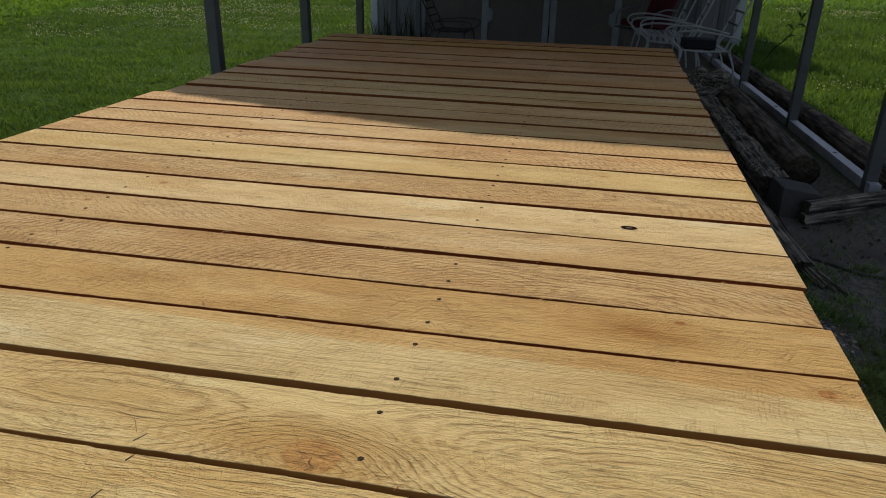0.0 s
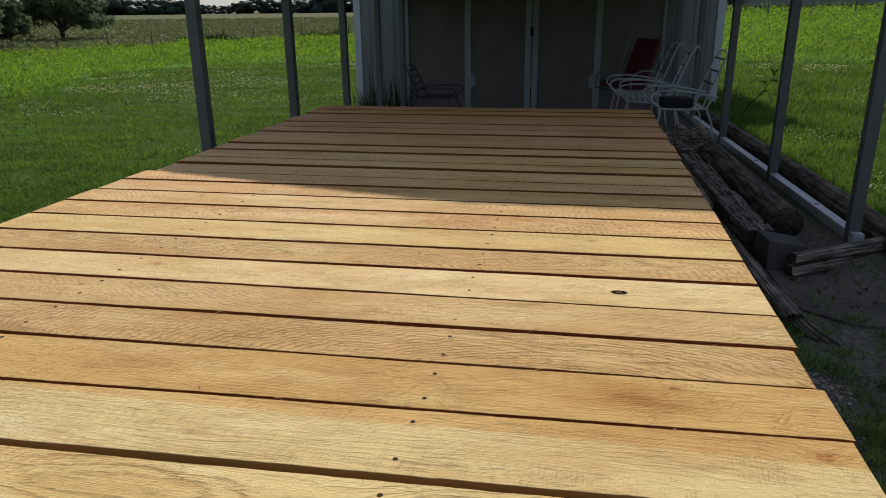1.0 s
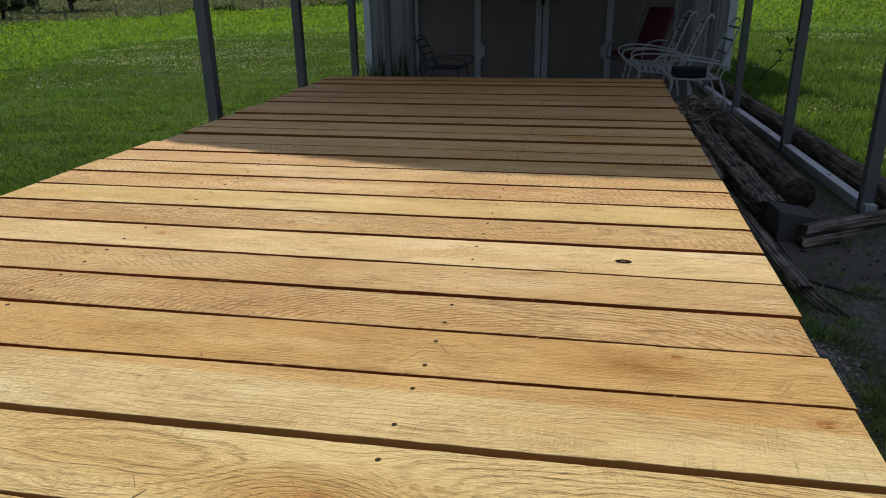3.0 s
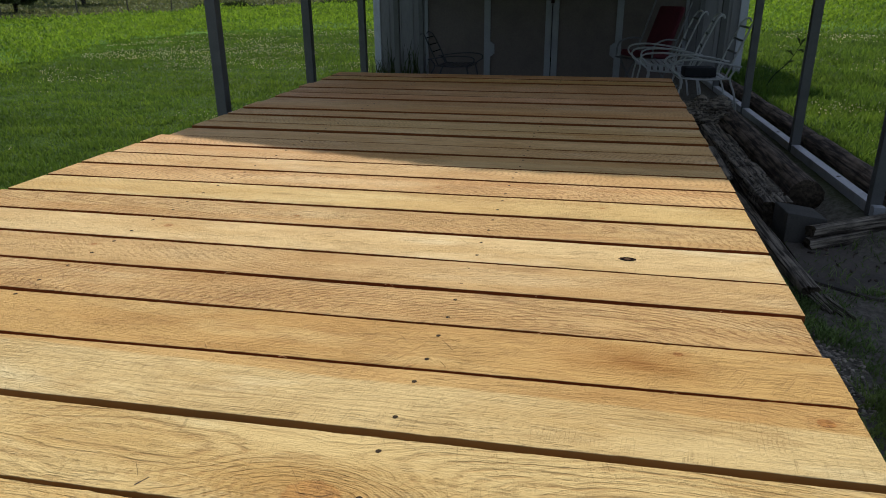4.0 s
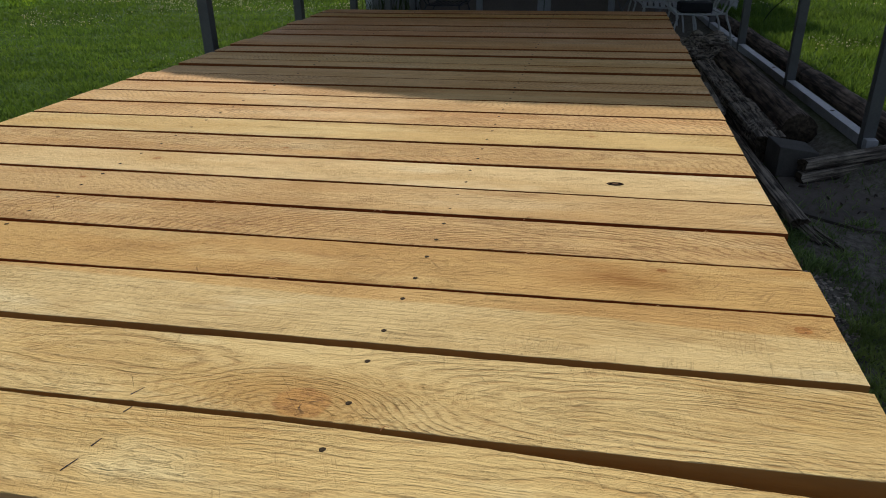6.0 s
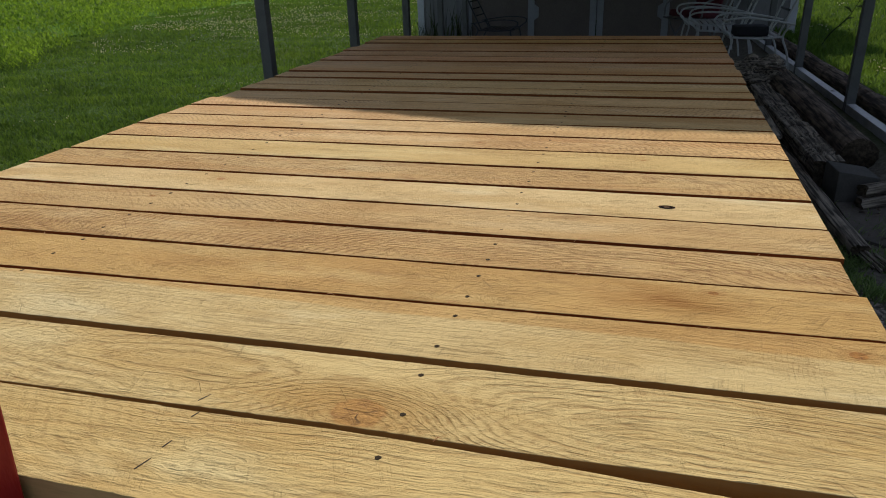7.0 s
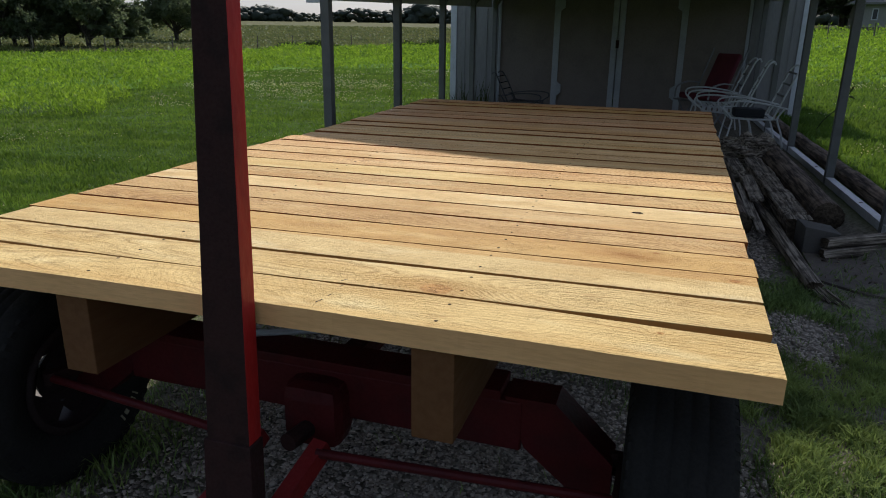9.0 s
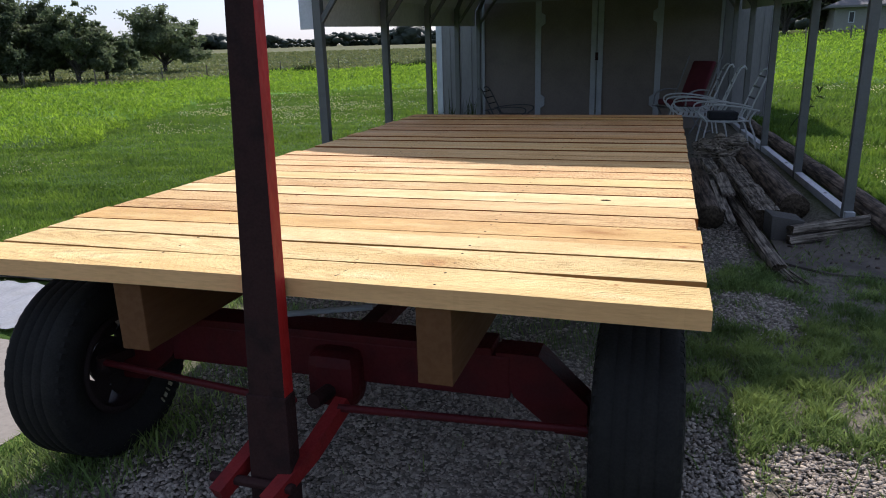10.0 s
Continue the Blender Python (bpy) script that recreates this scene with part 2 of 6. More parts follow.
    sd = n.math("ADD", n.math("SQRT", n.math("ADD", n.math("MULTIPLY", sx, sx), n.math("MULTIPLY", sy, sy))), n.math("MULTIPLY", w2, 0.10))
    c = n.mix(n.math("MULTIPLY", n.step(sd, 0.0, 0.095, 0.80, 0.0), s[2]), c, (0.45, 0.230, 0.046))
    c = n.mix(n.math("MULTIPLY", n.math("MULTIPLY", n.step(sd, 0.005, 0.042, 0.75, 0.0), n.step(torn, 0.2, 0.9, 0.4, 1.0)), n.step(s[2], 0.6, 0.95)), c, (0.31, 0.135, 0.022))
    # the knot: a brown core with radial cracks, fine rings and darker wood round it
    kn = n.math("ADD", kr, n.math("ADD", n.math("MULTIPLY", w2, 0.30), n.math("MULTIPLY", n.math("SUBTRACT", n.noise(q, 1.0, 3, 0.7, (70.0, 110.0, 60.0)), 0.5), 0.13)))
    cx = n.math("MULTIPLY", kx, 1.65)
    core_d = n.math("ADD", n.math("SUBTRACT", kn, kr), n.math("DIVIDE", n.math("SQRT", n.math("ADD", n.math("MULTIPLY", cx, cx), n.math("MULTIPLY", ky, ky))), n.math("MAXIMUM", k[2], 0.001)))
    ringed = n.math("SINE", n.math("ADD", n.math("MULTIPLY", kd, 640.0), n.math("MULTIPLY", w2, 7.0)))
    ringed = n.math("MULTIPLY", n.math("MULTIPLY", n.step(ringed, 0.50, 0.97), n.step(kn, 0.4, 1.75, 0.42, 0.0)), n.math("MULTIPLY", torn, big))
    c = n.mix(n.step(kn, 0.25, 0.95, 0.42, 0.0), c, (0.46, 0.25, 0.08))
    c = n.mix(ringed, c, (0.30, 0.155, 0.05))
    core = n.mix(n.step(n.noise(q, 1.0, 4, 0.75, (60.0, 110.0, 60.0)), 0.40, 0.64), (0.50, 0.250, 0.072), (0.31, 0.140, 0.040))
    c = n.mix(n.step(core_d, 0.36, 0.44, 0.92, 0.0), c, core)
    turn = n.math("ARCTAN2", ky, kx)
    rays = n.math("SINE", n.math("ADD", n.math("MULTIPLY", turn, 3.0), n.math("MULTIPLY", w2, 9.0)))
    c = n.mix(n.math("MULTIPLY", n.step(rays, 0.95, 0.995), n.step(core_d, 0.10, 0.42, 0.8, 0.0)), c, (0.05, 0.022, 0.010))
    # scattered thin dark scuffs, lying aslant
    scr = n.noise(n.vmath("ADD", q, n.join(n.math("MULTIPLY", y, 0.8), 0.0, 0.0)), 1.0, 1, 0.5, (230.0, 12.0, 12.0))
    scr = n.math("MULTIPLY", n.step(scr, 0.71, 0.77), n.step(n.noise(q, 3.0, 2), 0.54, 0.66))
    c = n.mix(n.math("MULTIPLY", scr, 0.4), c, (0.15, 0.08, 0.035))
    # heartwood along one side of some boards, with a wavy boundary
    p2 = n.split(n.attr("sap"))
    edge = n.math("MULTIPLY", n.math("SUBTRACT", n.math("ADD", y, n.math("MULTIPLY", w1, 0.07)), p2[0]), p2[2])
    c = n.mix(n.math("MULTIPLY", n.step(edge, -0.006, 0.008), p2[1]), c, n.mix(1.0, c, (0.88, 0.70, 0.48), "MULTIPLY"))
    c = n.mix(1.0, c, n.attr("tint"), "MULTIPLY")
    h = n.math("ADD", n.math("MULTIPLY", n.math("MAXIMUM", line, ovals), -0.7), n.math("ADD", n.math("MULTIPLY", grit, -0.9), n.math("MULTIPLY", rip, -0.4)))
    h = n.math("ADD", h, n.math("ADD", n.math("MULTIPLY", scr, -0.5), n.math("ADD", n.math("MULTIPLY", streak, -0.5), n.math("MULTIPLY", tear, -0.35))))
    h = n.math("ADD", h, n.math("ADD", n.math("MULTIPLY", comb, -0.20), n.math("ADD", n.math("MULTIPLY", cuts, -0.35), n.math("ADD", n.math("MULTIPLY", arch, -0.6), n.math("MULTIPLY", ridge, 0.4)))))
    n.bump(h, 0.0026, 1.0)
    return n.done(c)


def bark(name, base, dark, freq=(4.0, 60.0, 60.0)):
    n = Nodes(name, 0.95)
    n.b.inputs["Specular IOR Level"].default_value = 0.15
    p = n.coord()
    g = n.noise(p, 1.0, 5, 0.65, freq)
    b = n.noise(p, 7.0, 4, 0.6)
    c = n.mix(n.step(g, 0.38, 0.62), dark, base)
    c = n.mix(n.step(b, 0.45, 0.7, 0.0, 0.6), c, tuple(0.55 * v for v in dark))
    n.bump(g, 0.012, 0.9)
    return n.done(c)


def ground_mat():
    """Lawn, weeds, dry field and gravelled soil, by place."""
    n = Nodes("ground", 0.95)
    n.b.inputs["Specular IOR Level"].default_value = 0.1
    p = n.world_pos()
    x, y, z = n.split(p)
    big = n.noise(p, 0.25, 4, 0.6)
    mid = n.noise(p, 1.7, 4, 0.6)
    fine = n.noise(p, 28.0, 4, 0.7)
    grass = n.mix(n.step(mid, 0.3, 0.7), (0.034, 0.072, 0.009), (0.058, 0.110, 0.013))
    grass = n.mix(n.step(fine, 0.35, 0.7), grass, (0.03, 0.06, 0.008))
    grass = n.mix(n.step(big, 0.5, 0.7, 0.0, 0.5), grass, (0.10, 0.125, 0.025))
    weeds = n.mix(n.step(big, 0.35, 0.65), (0.10, 0.21, 0.018), (0.065, 0.14, 0.016))
    d = n.math("ADD", y, n.math("MULTIPLY", n.math("SUBTRACT", big, 0.5), 5.0))
    side = n.math("SUBTRACT", n.math("MULTIPLY", x, -1.0), n.math("MULTIPLY", n.math("SUBTRACT", big, 0.5), 4.0))
    c = n.mix(n.math("MAXIMUM", n.step(d, 20.0, 23.0), n.step(side, 10.6, 12.2)), grass, weeds)
    field = n.mix(n.step(n.noise(p, 0.06, 4, 0.65, (0.4, 1.4, 1.0)), 0.35, 0.65), (0.150, 0.185, 0.062), (0.115, 0.165, 0.048))
    field = n.mix(n.step(y, 110.0, 300.0, 0.0, 0.8), field, (0.088, 0.078, 0.037))
    fa = n.math("ADD", n.math("MULTIPLY", n.math("ADD", x, 31.0), 0.846), 39.0)
    fb = n.math("ADD", n.math("MULTIPLY", n.math("ADD", x, 27.0), 0.37), 58.0)
    fc = n.math("ADD", n.math("MULTIPLY", n.math("ADD", x, 31.0), 4.75), 39.0)
    lim = n.math("MAXIMUM", fa, n.math("MINIMUM", fb, fc))
    over = n.math("SUBTRACT", d, lim)
    c = n.mix(n.step(over, -1.5, 1.5), c, field)
    soil = n.mix(n.step(fine, 0.3, 0.7), (0.092, 0.078, 0.061), (0.200, 0.172, 0.140))
    gx, gy = n.math("SUBTRACT", x, 0.1), n.math("SUBTRACT", y, 1.6)
    e = n.math("SQRT", n.math("ADD", n.math("POWER", n.math("DIVIDE", gx, 1.55), 2.0), n.math("POWER", n.math("DIVIDE", gy, 4.2), 2.0)))
    e = n.math("ADD", e, n.math("MULTIPLY", n.math("SUBTRACT", mid, 0.5), 0.7))
    c = n.mix(n.step(e, 0.75, 1.05, 0.9, 0.0), c, soil)
    under = n.math("MULTIPLY", n.math("MULTIPLY", n.step(x, -2.1, -1.6), n.step(x, 2.2, 2.5, 1.0, 0.0)), n.step(d, 1.5, 3.5))
    c = n.mix(n.math("MULTIPLY", under, n.step(y, 11.0, 12.0, 0.92, 0.0)), c, soil)
    bare = n.math("MULTIPLY", n.step(n.noise(p, 3.1, 4, 0.65), 0.22, 0.40), n.step(n.math("ADD", n.math("ABSOLUTE", n.math("SUBTRACT", x, 2.2)), n.math("ABSOLUTE", n.math("SUBTRACT", y, 1.5))), 2.4, 3.8, 0.92, 0.0))
    c = n.mix(bare, c, soil)
    n.bump(fine, 0.03, 0.7)
    return n.done(c)


def foliage(name, a, b, trans=0.35, clump_shade=0.0, lump=0.6):
    n = Nodes(name, 0.6)
    n.b.inputs["Specular IOR Level"].default_value = 0.2
    r = n.island()
    c = n.mix(r, a, b)
    pos = n.world_pos()
    c = n.mix(n.step(n.noise(pos, 0.35, 4, 0.65, (0.7, 1.6, 1.0)), 0.42, 0.60, 0.0, 0.8), c, tuple(0.62 * v for v in a))
    c = n.mix(n.step(n.noise(pos, 1.3, 4, 0.65, (0.6, 1.5, 1.0)), 0.47, 0.63, 0.0, 0.65), c, (1.35 * b[0], 1.15 * b[1], b[2]))
    c = n.mix(n.step(n.noise(pos, 7.0, 3, 0.65), 0.48, 0.64, 0.0, 0.55), c, tuple(0.55 * v for v in a))
    # patches multiplied darker and bluer: shade between clumps painted into the colour
    if clump_shade:
        m = n.math("ADD", n.math("MULTIPLY", n.noise(pos, lump, 5, 0.62, (0.55, 1.2, 1.0)), 0.7), n.math("MULTIPLY", n.noise(pos, lump * 0.22, 3, 0.6, (0.6, 1.3, 1.0)), 0.3))
        c = n.mix(n.step(m, 0.42, 0.56, clump_shade, 0.0), c, n.mix(1.0, c, (0.48, 0.55, 0.6), "MULTIPLY"))
    n.done(c)
    t = n.t.nodes.new("ShaderNodeBsdfTranslucent")
    n.put(t.inputs[0], n.mix(0.5, c, tuple(1.25 * v for v in b)))
    m = n.t.nodes.new("ShaderNodeMixShader")
    m.inputs[0].default_value = trans
    n.t.links.new(n.b.outputs[0], m.inputs[1])
    n.t.links.new(t.outputs[0], m.inputs[2])
    n.t.links.new(m.outputs[0], n.t.nodes["Material Output"].inputs[0])
    return n.m


def gravel_mat():
    n = Nodes("limestone_gravel", 0.9)
    r = n.island()
    c = n.mix(n.step(r, 0.0, 1.0), (0.17, 0.135, 0.105), (0.46, 0.385, 0.305))
    c = n.mix(n.step(n.noise(n.world_pos(), 60.0, 3), 0.4, 0.7, 0.0, 0.5), c, (0.12, 0.102, 0.085))
    return n.done(c)


OAK = oak()
# two darkened oak edges: the shade inside the deck's gaps, put into colour
GAP_SHADE = weathered("sawn_edge_gap_shade", (0.36, 0.200, 0.058), (0.23, 0.125, 0.036), 5.0, 0.85, 0, 0.002, (0.2, 1.0, 1.0))
GAP_SHADE_DARK = weathered("dark_edge_gap_shade", (0.27, 0.085, 0.024), (0.15, 0.048, 0.015), 6.0, 1.0, 0, 0.003, (0.3, 1.0, 1.0), 0.5, 0.03)
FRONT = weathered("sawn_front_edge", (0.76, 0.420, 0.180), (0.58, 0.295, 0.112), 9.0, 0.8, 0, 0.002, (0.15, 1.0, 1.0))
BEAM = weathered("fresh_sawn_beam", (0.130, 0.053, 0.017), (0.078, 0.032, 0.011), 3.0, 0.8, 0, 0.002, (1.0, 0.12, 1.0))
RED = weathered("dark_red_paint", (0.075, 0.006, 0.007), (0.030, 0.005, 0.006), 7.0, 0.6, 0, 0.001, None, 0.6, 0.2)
# red raised for the tongue's sides: sky and bounce light in the colour
RED_LIT = weathered("red_paint_lit_side", (0.37, 0.015, 0.012), (0.11, 0.008, 0.008), 5.0, 0.5, 0, 0.002, (1.0, 1.0, 0.35), 0.8)
CLEVIS = weathered("worn_red_strap", (0.19, 0.012, 0.011), (0.09, 0.008, 0.008), 9.0, 0.6, 0, 0.001, None, 0.7, 0.2)
REDBROWN = weathered("rusted_shaded_red_steel", (0.036, 0.015, 0.013), (0.016, 0.009, 0.008), 9.0, 0.75, 0, 0.002, None, 0.8, 0.12)
SCREW = weathered("dark_screw_steel", (0.060, 0.040, 0.022), (0.012, 0.008, 0.005), 420.0, 0.8, 0.0, 0.0006, None, 0.6, 0.08)
RUBBER = weathered("worn_tyre_rubber", (0.014, 0.0125, 0.011), (0.024, 0.021, 0.018), 9.0, 0.85, 0, 0.001, None, 0.5, 0.15)
RIM = weathered("dirty_wheel_steel", (0.022, 0.011, 0.010), (0.014, 0.009, 0.008), 12.0, 0.75, 0.0, 0.001)
GALV = weathered("galvanised_tube", (0.125, 0.123, 0.116), (0.083, 0.082, 0.078), 8.0, 0.5, 0.2, 0.0006)
RAIL = weathered("pale_galvanised_rail", (0.44, 0.44, 0.44), (0.26, 0.25, 0.25), 5.0, 0.5, 0.15, 0.0006)
SHEET = weathered("roof_sheet", (0.62, 0.58, 0.545), (0.46, 0.43, 0.405), 2.0, 0.5, 0.2, 0.0006)
TRIMW = weathered("white_trim", (0.52, 0.53, 0.55), (0.38, 0.38, 0.38), 5.0, 0.5, 0, 0.0006)
SIDING = weathered("grey_siding", (0.225, 0.215, 0.205), (0.155, 0.148, 0.142), 3.0, 0.7, 0, 0.001, (1.0, 1.0, 0.2))
DOOR = weathered("dark_door_panel", (0.166, 0.134, 0.113), (0.116, 0.094, 0.079), 3.0, 0.7, 0, 0.001)
STRIP = weathered("grey_door_strip", (0.32, 0.325, 0.33), (0.23, 0.23, 0.235), 4.0, 0.6, 0, 0.0006)
WHITEM = weathered("white_enamel_tube", (0.46, 0.46, 0.45), (0.36, 0.35, 0.33), 10.0, 0.4, 0, 0.0005)
DULLM = weathered("dull_grey_tube", (0.17, 0.165, 0.16), (0.11, 0.105, 0.10), 10.0, 0.5, 0, 0.0005)
BLACKM = weathered("black_enamel", (0.04, 0.04, 0.044), (0.03, 0.03, 0.03), 10.0, 0.4, 0, 0.0005)
STRAP = weathered("grey_woven_strap", (0.15, 0.15, 0.15), (0.10, 0.10, 0.10), 20.0, 0.85, 0, 0.0005)
SLING = weathered("dark_grey_sling", (0.020, 0.020, 0.022), (0.012, 0.012, 0.013), 20.0, 0.85, 0, 0.0005)
DARKBLOCK = weathered("dark_block", (0.085, 0.076, 0.066), (0.048, 0.043, 0.038), 8.0, 0.9, 0, 0.003)
CUSHION = weathered("faded_red_cloth", (0.090, 0.013, 0.019), (0.060, 0.010, 0.014), 9.0, 0.9, 0, 0.001)
OLDWOOD = bark("weathered_timber", (0.36, 0.30, 0.235), (0.060, 0.047, 0.036), (3.0, 55.0, 55.0))
BARK = bark("log_bark", (0.215, 0.160, 0.120), (0.042, 0.032, 0.026), (2.5, 38.0, 38.0))
ENDGRAIN = bark("log_end", (0.10, 0.075, 0.05), (0.04, 0.03, 0.02), (40.0, 40.0, 40.0))
CONCRETE = weathered("old_concrete", (0.125, 0.102, 0.082), (0.05, 0.042, 0.034), 4.0, 0.92, 0, 0.006, None, 0.8)
TRUNK = bark("trunk_bark", (0.11, 0.095, 0.08), (0.04, 0.034, 0.028), (30.0, 30.0, 4.0))
PAD = weathered("pale_worn_concrete", (0.25, 0.222, 0.188), (0.15, 0.132, 0.112), 3.0, 0.92, 0, 0.004)
GRAPHITE = weathered("pencil_graphite", (0.075, 0.060, 0.045), (0.05, 0.04, 0.03), 40.0, 0.7, 0, 0.0)
HEART = weathered("brown_knot_heart", (0.13, 0.062, 0.026), (0.05, 0.026, 0.012), 120.0, 0.95, 0, 0.001)
KNOT = weathered("dark_knot", (0.008, 0.005, 0.004), (0.02, 0.012, 0.007), 60.0, 1.0, 0, 0.001, None, 0.5, 0.02)
GROUND = ground_mat()
GRASS = foliage("lawn_blades", (0.060, 0.128, 0.016), (0.186, 0.298, 0.040), 0.35, 0.6, 1.3)
YARD = foliage("yard_blades", (0.042, 0.082, 0.016), (0.300, 0.400, 0.120), 0.35, 0.7, 14.0)
WEED = foliage("tall_weed_blades", (0.068, 0.150, 0.012), (0.270, 0.420, 0.036), 0.45, 1.0, 1.1)
DRY = foliage("dry_field_blades", (0.100, 0.135, 0.045), (0.190, 0.200, 0.080), 0.3)
SCRUB = foliage("dark_scrub_leaves", (0.028, 0.048, 0.014), (0.075, 0.105, 0.030), 0.25)
LEAF = foliage("tree_leaves", (0.062, 0.085, 0.048), (0.150, 0.190, 0.098), 0.45)
FARLEAF = foliage("far_tree_leaves", (0.030, 0.044, 0.032), (0.048, 0.062, 0.044), 0.1)
CLOVER = foliage("clover_flower", (0.56, 0.57, 0.32), (0.74, 0.74, 0.46), 0.35)
GRAVEL = gravel_mat()
HOUSEW = weathered("house_siding", (0.24, 0.225, 0.20), (0.20, 0.185, 0.165), 0.6, 0.8, 0, 0.004)
HOUSER = weathered("house_shingles", (0.16, 0.148, 0.142), (0.11, 0.104, 0.10), 1.5, 0.9, 0, 0.01)
GLASS = weathered("dark_window_glass", (0.02, 0.025, 0.03), (0.03, 0.03, 0.03), 2.0, 0.1, 0, 0.0)
FENCEW = bark("fence_post_wood", (0.16, 0.14, 0.115), (0.07, 0.06, 0.05), (30.0, 30.0, 4.0))
WIRE = weathered("fence_wire", (0.12, 0.11, 0.10), (0.08, 0.06, 0.05), 4.0, 0.6, 0.5, 0.0)


# ---- mesh helpers ----
def put_mesh(name, bm, mat, parent=None, smooth=False, m=None):
    me = bpy.data.meshes.new(name)
    bmesh.ops.recalc_face_normals(bm, faces=bm.faces)
    if smooth:
        for f in bm.faces:
            f.smooth = True
    bm.to_mesh(me)
    bm.free()
    for x in (mat if isinstance(mat, tuple) else (mat,)):
        me.materials.append(x)
    ob = new(name, me)
    if parent is not None:
        ob.parent = parent
    if m is not None:
        ob.matrix_basis = m
    return ob


def part(name, bm, mat, parent, label="", smooth=False, m=None):
    ob = put_mesh(name, bm, mat, parent, smooth, m)
    return tagged(ob, label) if label else ob


def raw_mesh(name, verts, faces, mat, parent=None):
    """A mesh from numpy arrays; faces is an (n, k) array."""
    me = bpy.data.meshes.new(name)
    v, f = np.asarray(verts, np.float32), np.asarray(faces, np.int32)
    me.vertices.add(len(v))
    me.vertices.foreach_set("co", v.ravel())
    me.loops.add(f.size)
    me.loops.foreach_set("vertex_index", f.ravel())
    me.polygons.add(len(f))
    me.polygons.foreach_set("loop_start", np.arange(0, f.size, f.shape[1], dtype=np.int32))
    me.update(calc_edges=True)
    me.validate()
    me.materials.append(mat)
    ob = new(name, me)
    if parent is not None:
        ob.parent = parent
    return ob


def empty(name, m=None):
    ob = new(name)
    if m is not None:
        ob.matrix_basis = m
    return ob


def box(bm, cx, cy, cz, sx, sy, sz, bevel=0.0, m=None):
    r = bmesh.ops.create_cube(bm, size=1.0, matrix=(m or Matrix()) @ Matrix.Translation((cx, cy, cz)) @ Matrix.Diagonal((sx, sy, sz, 1)))
    if bevel:
        edges = list({e for v in r["verts"] for e in v.link_edges})
        bmesh.ops.bevel(bm, geom=edges, offset=bevel, segments=2, affect="EDGES", profile=0.6)
    return bm


def boxed(cx, cy, cz, sx, sy, sz, bevel=0.0):
    return box(bmesh.new(), cx, cy, cz, sx, sy, sz, bevel)


def tube(bm, pts, r, sides=8, square=False, cap=True):
    """A tube along points; r is one radius or one for each point."""
    pts = [Vector(p) for p in pts]
    rs = r if isinstance(r, (list, tuple)) else [r] * len(pts)
    rings, up = [], None
    for i, p in enumerate(pts):
        d = (pts[min(i + 1, len(pts) - 1)] - pts[max(i - 1, 0)]).normalized()
        if up is None:
            up = Vector((0, 0, 1)) if abs(d.z) < 0.9 else Vector((0, 1, 0))
        side = d.cross(up).normalized()
        up = side.cross(d).normalized()
        ring = []
        for k in range(4 if square else sides):
            a = math.tau * (k + 0.5) / (4 if square else sides)
            f = rs[i] * (math.sqrt(2) if square else 1)
            ring.append(bm.verts.new(p + side * math.cos(a) * f + up * math.sin(a) * f))
        rings.append(ring)
    n = len(rings[0])
    for a, b in zip(rings, rings[1:]):
        for k in range(n):
            bm.faces.new((a[k], a[(k + 1) % n], b[(k + 1) % n], b[k]))
    if cap:
        bm.faces.new(rings[0][::-1])
        bm.faces.new(rings[-1])
    return bm


def curved(pts, n=5):
    """The same bent line with rounded bends (Catmull-Rom)."""
    p = [Vector(v) for v in pts]
    p = [p[0] * 2 - p[1]] + p + [p[-1] * 2 - p[-2]]
    out = []
    for a, b, c, d in zip(p, p[1:], p[2:], p[3:]):
        for k in range(n):
            t = k / n
            out.append(0.5 * (2 * b + (c - a) * t + (2 * a - 5 * b + 4 * c - d) * t * t + (3 * b - a - 3 * c + d) * t ** 3))
    return out + [p[-2]]


def piped(pts, r, sides=8, square=False):
    return tube(bmesh.new(), pts, r, sides, square)


def lathe(bm, profile, seg=48, axis="x", closed=False):
    """Turns a profile of (along, radius) about an axis."""
    rings = []
    for k in range(seg):
        a = math.tau * k / seg
        c, s = math.cos(a), math.sin(a)
        rings.append([bm.verts.new((t, r * c, r * s) if axis == "x" else (r * c, r * s, t)) for t, r in profile])
    n = len(profile)
    for k in range(seg):
        a, b = rings[k], rings[(k + 1) % seg]
        for i in range(n if closed else n - 1):
            bm.faces.new((a[i], a[(i + 1) % n], b[(i + 1) % n], b[i]))
    return bm


def smooth01(t):
    t = min(1.0, max(0.0, t))
    return t * t * (3 - 2 * t)


def ground_z(x, y):
    """Height of the ground: a low bank beyond the carport's base rail, the field rising far off."""
    z = 0.06 + 0.14 * smooth01((x + 0.058 * (y - 3.95) - 2.12) / 0.3) * smooth01((y - 3.3) / 0.9)
    z -= 0.06 * smooth01((-x - 1.8) / 2.5) + 0.50 * smooth01((-x - 6.0) / 22.0)
    d = math.hypot(x, y)
    if d > 25:
        z += (0.021 * min(d - 25, 60)) * smooth01((x + 2.0) / 10.0)
        z += 0.0052 * max(0.0, d - 60)
    return z


